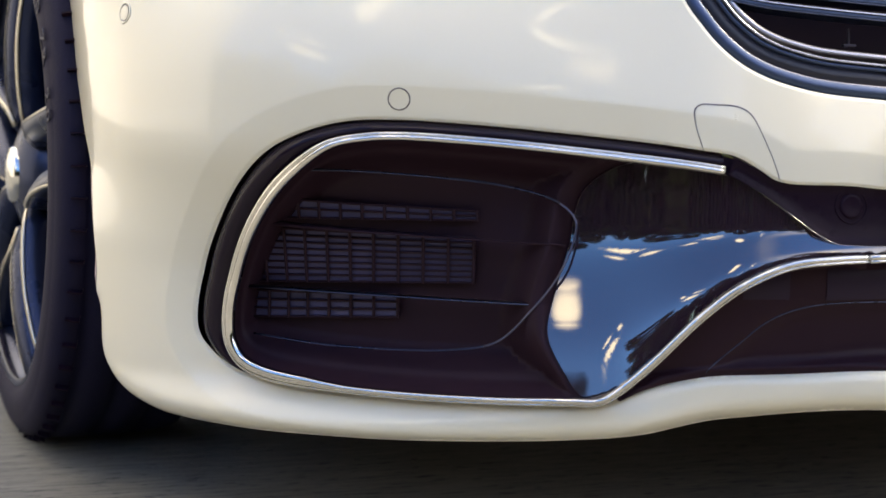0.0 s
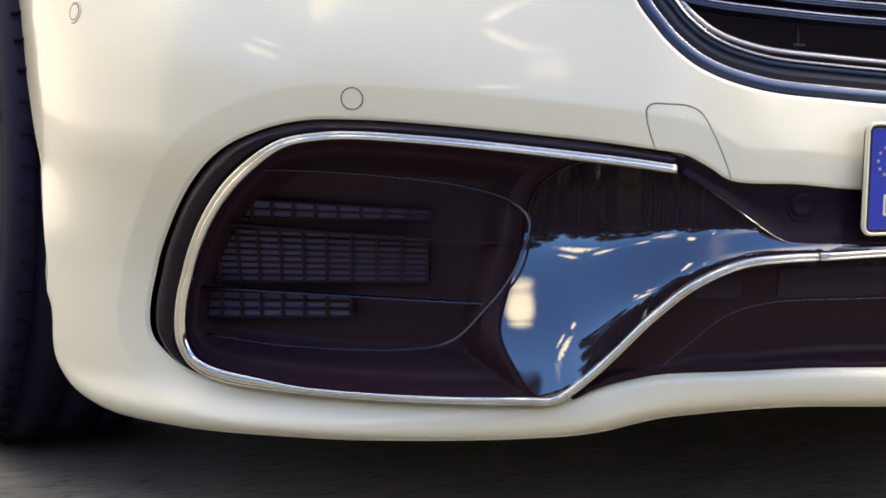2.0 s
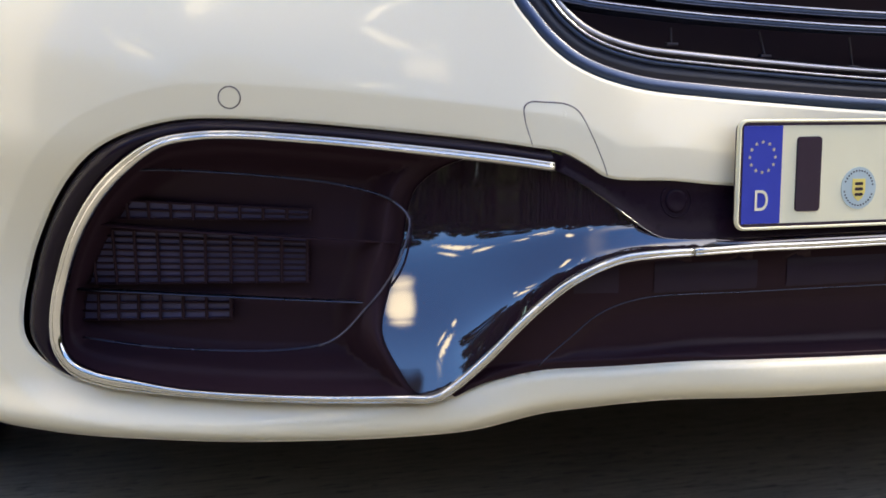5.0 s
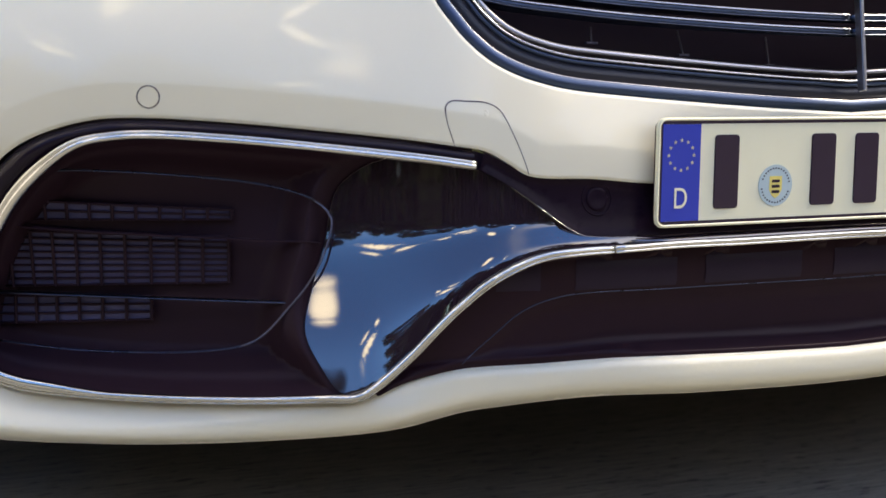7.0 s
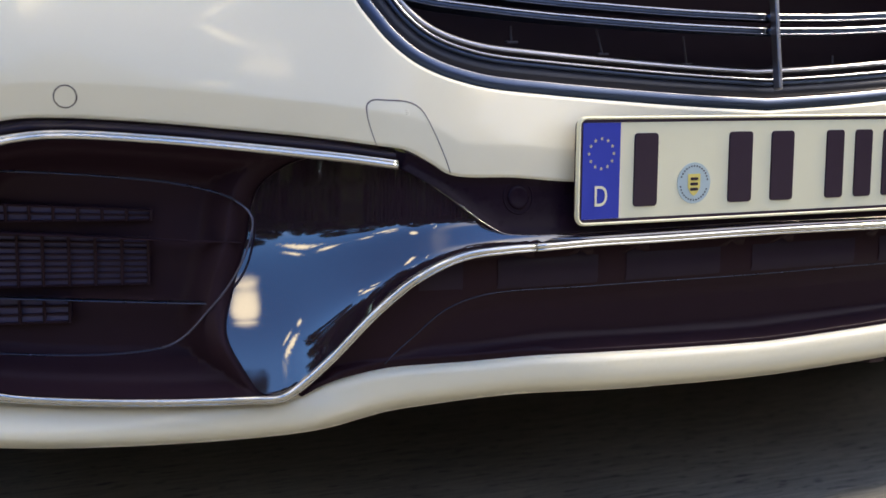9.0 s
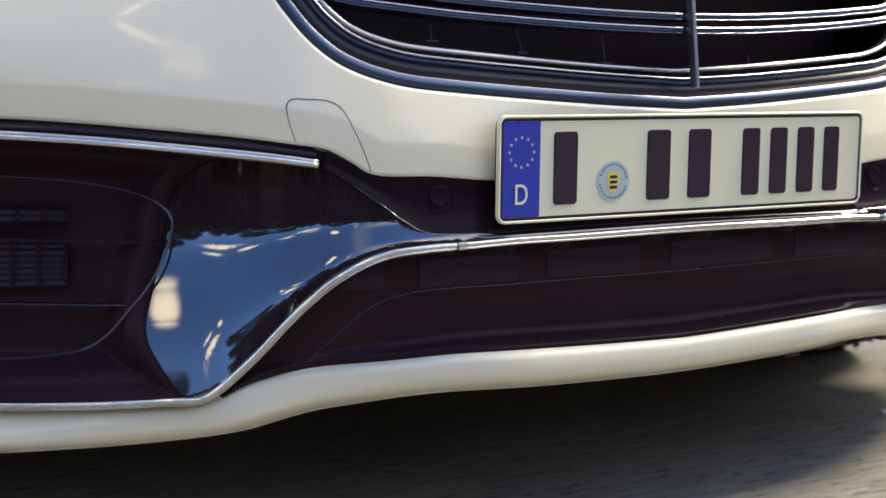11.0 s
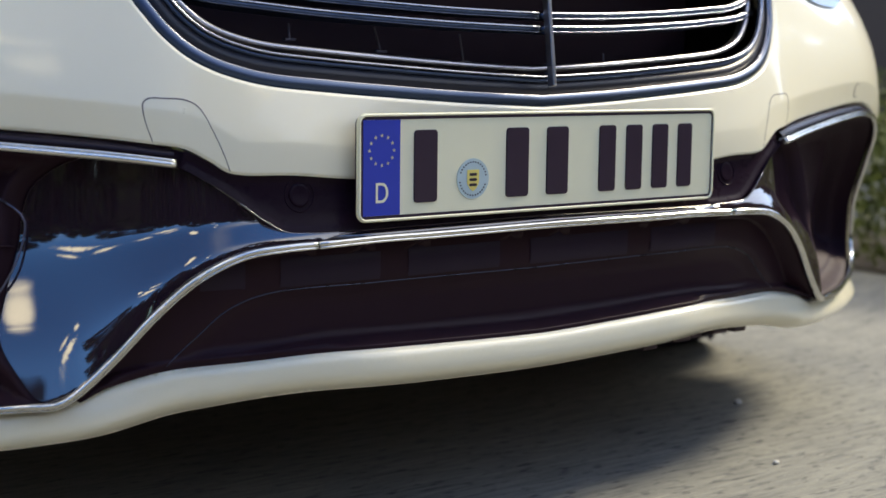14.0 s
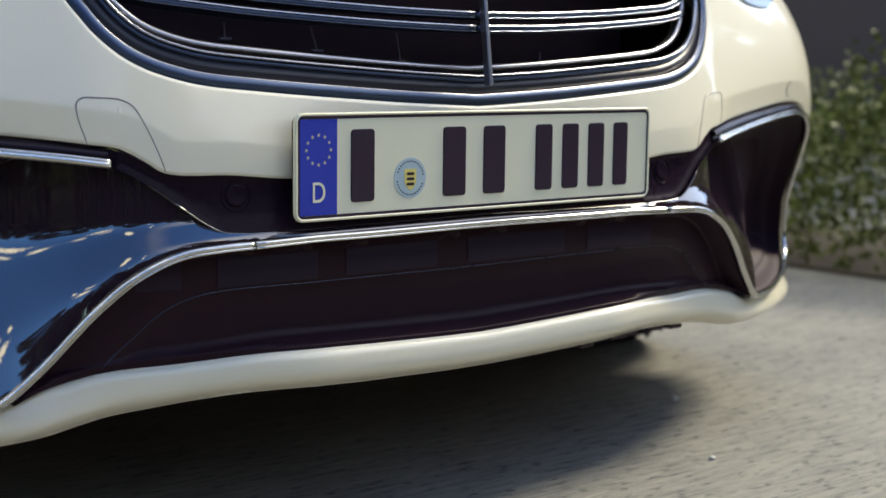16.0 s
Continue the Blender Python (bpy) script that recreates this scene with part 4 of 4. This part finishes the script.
# the size marking on the tyre's wall, a little lighter than the rubber
for k, ch in enumerate("/40 ZR 20"):
    if ch == " ":
        continue
    fc = bpy.data.curves.new("size_mark", "FONT")
    fc.body, fc.size, fc.align_x, fc.align_y, fc.extrude = ch, .029, "CENTER", "CENTER", .0006
    fo = new("size_mark", fc)
    fm = bpy.data.meshes.new_from_object(fo.evaluated_get(bpy.context.evaluated_depsgraph_get()))
    bpy.data.objects.remove(fo)
    mark = put("size_mark", fm, MARK, tyre, "raised size marking")
    ang = radians(52.4 - 4.45 * k)
    r = .305
    # upright of each letter points outward from the axle, reading downward at the front
    up = Vector((0, -math.cos(ang), math.sin(ang)))
    along_ = Vector((0, -math.sin(ang), -math.cos(ang)))
    m3 = Matrix((along_, up, along_.cross(up))).transposed().to_4x4()
    mark.matrix_basis = Matrix.Translation(up * r + Vector((-.0024, 0, 0))) @ m3
# wheel housing
bm = bmesh.new()
prof = []
for i in range(25):
    a = math.pi * (i / 24) * 1.1 - .15
    prof.append((.86 - .43 * math.cos(a), .36 + .43 * math.sin(a)))
a0 = [bm.verts.new((-.93, y, z)) for y, z in prof]
a1 = [bm.verts.new((-.60, y, z)) for y, z in prof]
for i in range(24):
    bm.faces.new((a0[i], a0[i + 1], a1[i + 1], a1[i]))
bm.faces.new(a1)
part("wheel_housing", bm, MATTE, car, "black wheel housing")

for px_, py_ in ((1.0, .78), (-.93, 3.80), (.93, 3.80)):
    twin = copy_thing(wheel, pose(px_, py_, R, 0, 0, 0 if px_ < 0 else 180))

# ---------------------------------------------------------------- the rest of the body, above and behind the nose
top_u = np.stack([np.linspace(-1.5, 1.5, 61), np.full(61, TOP)], 1)
t3 = skin(top_u)


def hood_ring(k, z, y_end):
    y = t3[:, 1] * (1 - k) + y_end * k
    x = t3[:, 0] * (1 - .16 * k)
    side = np.abs(t3[:, 0]) / 1.033
    return np.stack([x, y, z - (z - TOP) * .35 * side ** 4], 1)


loft("hood", [t3, hood_ring(.04, .765, 1.4), hood_ring(.12, .81, 1.4), hood_ring(.35, .87, 1.45), hood_ring(.7, .93, 1.5), hood_ring(1.0, .965, 1.55)], PAINT, car, "pearl white bonnet")
stations = [(.80, 1.033, .72, .72), (1.0, 1.03, .72, .74), (1.2, 1.01, .62, .76), (1.24, 1.0, .30, .77), (1.6, .985, .26, .80), (2.6, .985, .26, .82), (3.4, .99, .26, .83), (3.5, .99, .55, .83),
            (3.8, 1.0, .70, .83), (4.1, .99, .55, .83), (4.2, .98, .30, .83), (4.7, .93, .30, .84), (5.0, .80, .34, .82), (5.08, .60, .38, .78)]
for sd in (1, -1):
    rings = []
    for y, w, z0, z1 in stations:
        rings.append(np.array([(sd * w * .985, y, z0), (sd * w, y, z0 * .6 + z1 * .4), (sd * w * .995, y, z1), (sd * w * .93, y, z1 + .09), (sd * w * .82, y, z1 + .13), (sd * .42, y, z1 + .16), (0, y, z1 + .165)]))
    loft("side_panel", rings, PAINT, car, "pearl white body side")
glass = [(1.5, .74, .94), (2.35, .56, 1.40), (3.0, .58, 1.455), (3.7, .55, 1.41), (4.55, .66, .98)]
rings = [np.array([(-w - (.12 if z > 1.2 else 0), y, .93), (-w, y, z - .03), (-w * .6, y, z), (0, y, z + .012), (w * .6, y, z), (w, y, z - .03), (w + (.12 if z > 1.2 else 0), y, .93)]) for y, w, z in glass]
loft("cabin", rings, LENS, car, "dark glass cabin")
bm = bmesh.new()
block(bm, (-.86, .42, .17), (.86, 4.7, .24), .02)
part("floor_pan", bm, TRAY, car, "underbody made pale to bounce light", False)

# ---------------------------------------------------------------- pebbles, hedge, building and trees
for x, y, s in ((.641, .271, .006), (.42, .010, .004)):
    bm = bmesh.new()
    bmesh.ops.create_icosphere(bm, subdivisions=2, radius=1)
    for v in bm.verts:
        v.co *= 1 + .25 * noise.noise(v.co * 1.7 + Vector((x * 9, 0, 0)))
        v.co = Vector((v.co.x * s * 1.3, v.co.y * s, v.co.z * s * .7)) + Vector((x, y, s * .55))
    tagged(part("pebble", bm, PEBBLE, None), "small pale pebble lying on the concrete", "pebble", group="pebbles")



def leaves(count, place, size, seed):
    rng = random.Random(seed)
    v, f = [], []
    for _ in range(count):
        c = Vector(place(rng))
        d = Vector((rng.gauss(0, 1), rng.gauss(0, 1), rng.gauss(0, 1))).normalized()
        e = d.orthogonal().normalized()
        e.rotate(Matrix.Rotation(rng.random() * 6.28, 3, d))
        s = size * rng.uniform(.6, 1.3)
        g = d.cross(e) * s * .45
        k = len(v)
        v += [c - e * s * .5, c + g - d * s * .06, c + e * s * .5, c - g - d * s * .06]
        f += [(k, k + 1, k + 2, k + 3)]
    return v, f


shoot_rng = random.Random(3)
shoots = [(2.05 + .5 * shoot_rng.random(), -3.4 + 10.2 * shoot_rng.random(), .48 + .16 * shoot_rng.random()) for _ in range(150)]


def hedge_place(rng):
    if rng.random() < .07:
        x, y, top = shoots[rng.randrange(len(shoots))]
        k = rng.random()
        z = .36 + (top - .36) * k
        return (x + rng.gauss(0, .022) * (1.3 - k), y + rng.gauss(0, .022) * (1.3 - k), z)
    y = rng.uniform(-3.5, 7)
    z = .02 + .47 * rng.random() ** .8 * (1 + .10 * math.sin(y * 4.1) + .08 * math.sin(y * 9.7))
    return (2.01 + .03 * math.sin(y * 5) + .08 * rng.random() ** 2 + (rng.random() ** 1.5) * .7 + (.10 * (z > .4)), y, z)


v, f = leaves(75000, hedge_place, .022, 5)
hedge = raw("hedge", v, f, LEAF, None, "", False)
tagged(hedge, "low trimmed green hedge along the concrete", "hedge", kind="stuff")
bm = bmesh.new()
block(bm, (2.03, -3.6, -.05), (2.85, 7.1, .012), .004)
tagged(part("planting_bed", bm, SOIL, None, "", False), "dark soil bed under the hedge", "soil", kind="structure")
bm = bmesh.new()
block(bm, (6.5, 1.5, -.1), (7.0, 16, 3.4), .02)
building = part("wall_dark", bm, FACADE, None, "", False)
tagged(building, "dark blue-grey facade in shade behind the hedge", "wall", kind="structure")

# unseen wall, added to bounce warm light onto the car's left side
bm = bmesh.new()
block(bm, (-7.0, -.6, -.1), (-6.6, 16, 5.5), .02)
tagged(part("bounce_wall", bm, BOUNCEWALL, None, "", False), "unseen pale plaster wall added to bounce light onto the car", "wall", kind="structure")


def tree(x, y, h, seed):
    rng = random.Random(seed)
    t = empty("tree")
    tagged(t, "dark leafy tree with an uneven crown", "tree", group="trees round the forecourt")
    t.location = (x, y, 0)
    bm = bmesh.new()

    def limb(a, b, r0, r1):
        d = (Vector(b) - Vector(a)).normalized()
        s = d.orthogonal().normalized()
        u = d.cross(s)
        rings = []
        for p, r in ((a, r0), (b, r1)):
            rings.append([bm.verts.new(Vector(p) + (s * math.cos(k * math.pi / 4) + u * math.sin(k * math.pi / 4)) * r) for k in range(8)])
        for k in range(8):
            bm.faces.new((rings[0][k], rings[0][(k + 1) % 8], rings[1][(k + 1) % 8], rings[1][k]))

    limb((0, 0, -.1), (.1, 0, h * .45), h * .028, h * .018)
    limb((.1, 0, h * .45), (0, .1, h * .85), h * .018, h * .006)
    clumps = []
    for i in range(34):
        a, zz = rng.random() * 6.28, rng.uniform(.10, .98)
        rad = h * .30 * math.sin(math.pi * min(1, (zz + .12) / 1.15)) * rng.uniform(.4, 1.1)
        c = Vector((rad * math.cos(a), rad * math.sin(a), h * zz))
        if i < 9:
            limb((.08, 0, h * zz * .8), c, h * .010, h * .003)
        clumps.append((c, h * rng.uniform(.06, .13)))
    part("trunk", bm, BARK, t, "", True)

    def spot(r):
        c, s = clumps[r.randrange(len(clumps))]
        return c + Vector((r.gauss(0, 1), r.gauss(0, 1), r.gauss(0, .8))).normalized() * s * r.random() ** .4
    v, f = leaves(4200, spot, h * .042, seed + 1)
    raw("crown", v, f, LEAFDARK, t, "dense dark green leaves", False)


rt = random.Random(11)
for k in range(24):
    a = radians(-178 + 160 * k / 23 + rt.uniform(-2, 2))
    d = rt.uniform(17, 25)
    tree(d * math.cos(a), d * math.sin(a), rt.uniform(6.5, 10.5), 100 + k)


# ring carried on unseen all round, to keep bright low sky out of reflections
def woods_place(rng):
    a = radians(rng.uniform(-180, 180))
    z = rng.random() ** .85 * (7.6 + 1.1 * math.sin(a * 9) + .9 * math.sin(a * 23 + 1) + .6 * math.sin(a * 57))
    d = 31 + 3.5 * rng.random()
    return (d * math.cos(a), d * math.sin(a), z)


v, f = leaves(56000, woods_place, .95, 71)
tagged(raw("woods", v, f, LEAFDARK, None, "", False), "dense dark woods, carried on unseen all round the forecourt", "woods", kind="stuff")
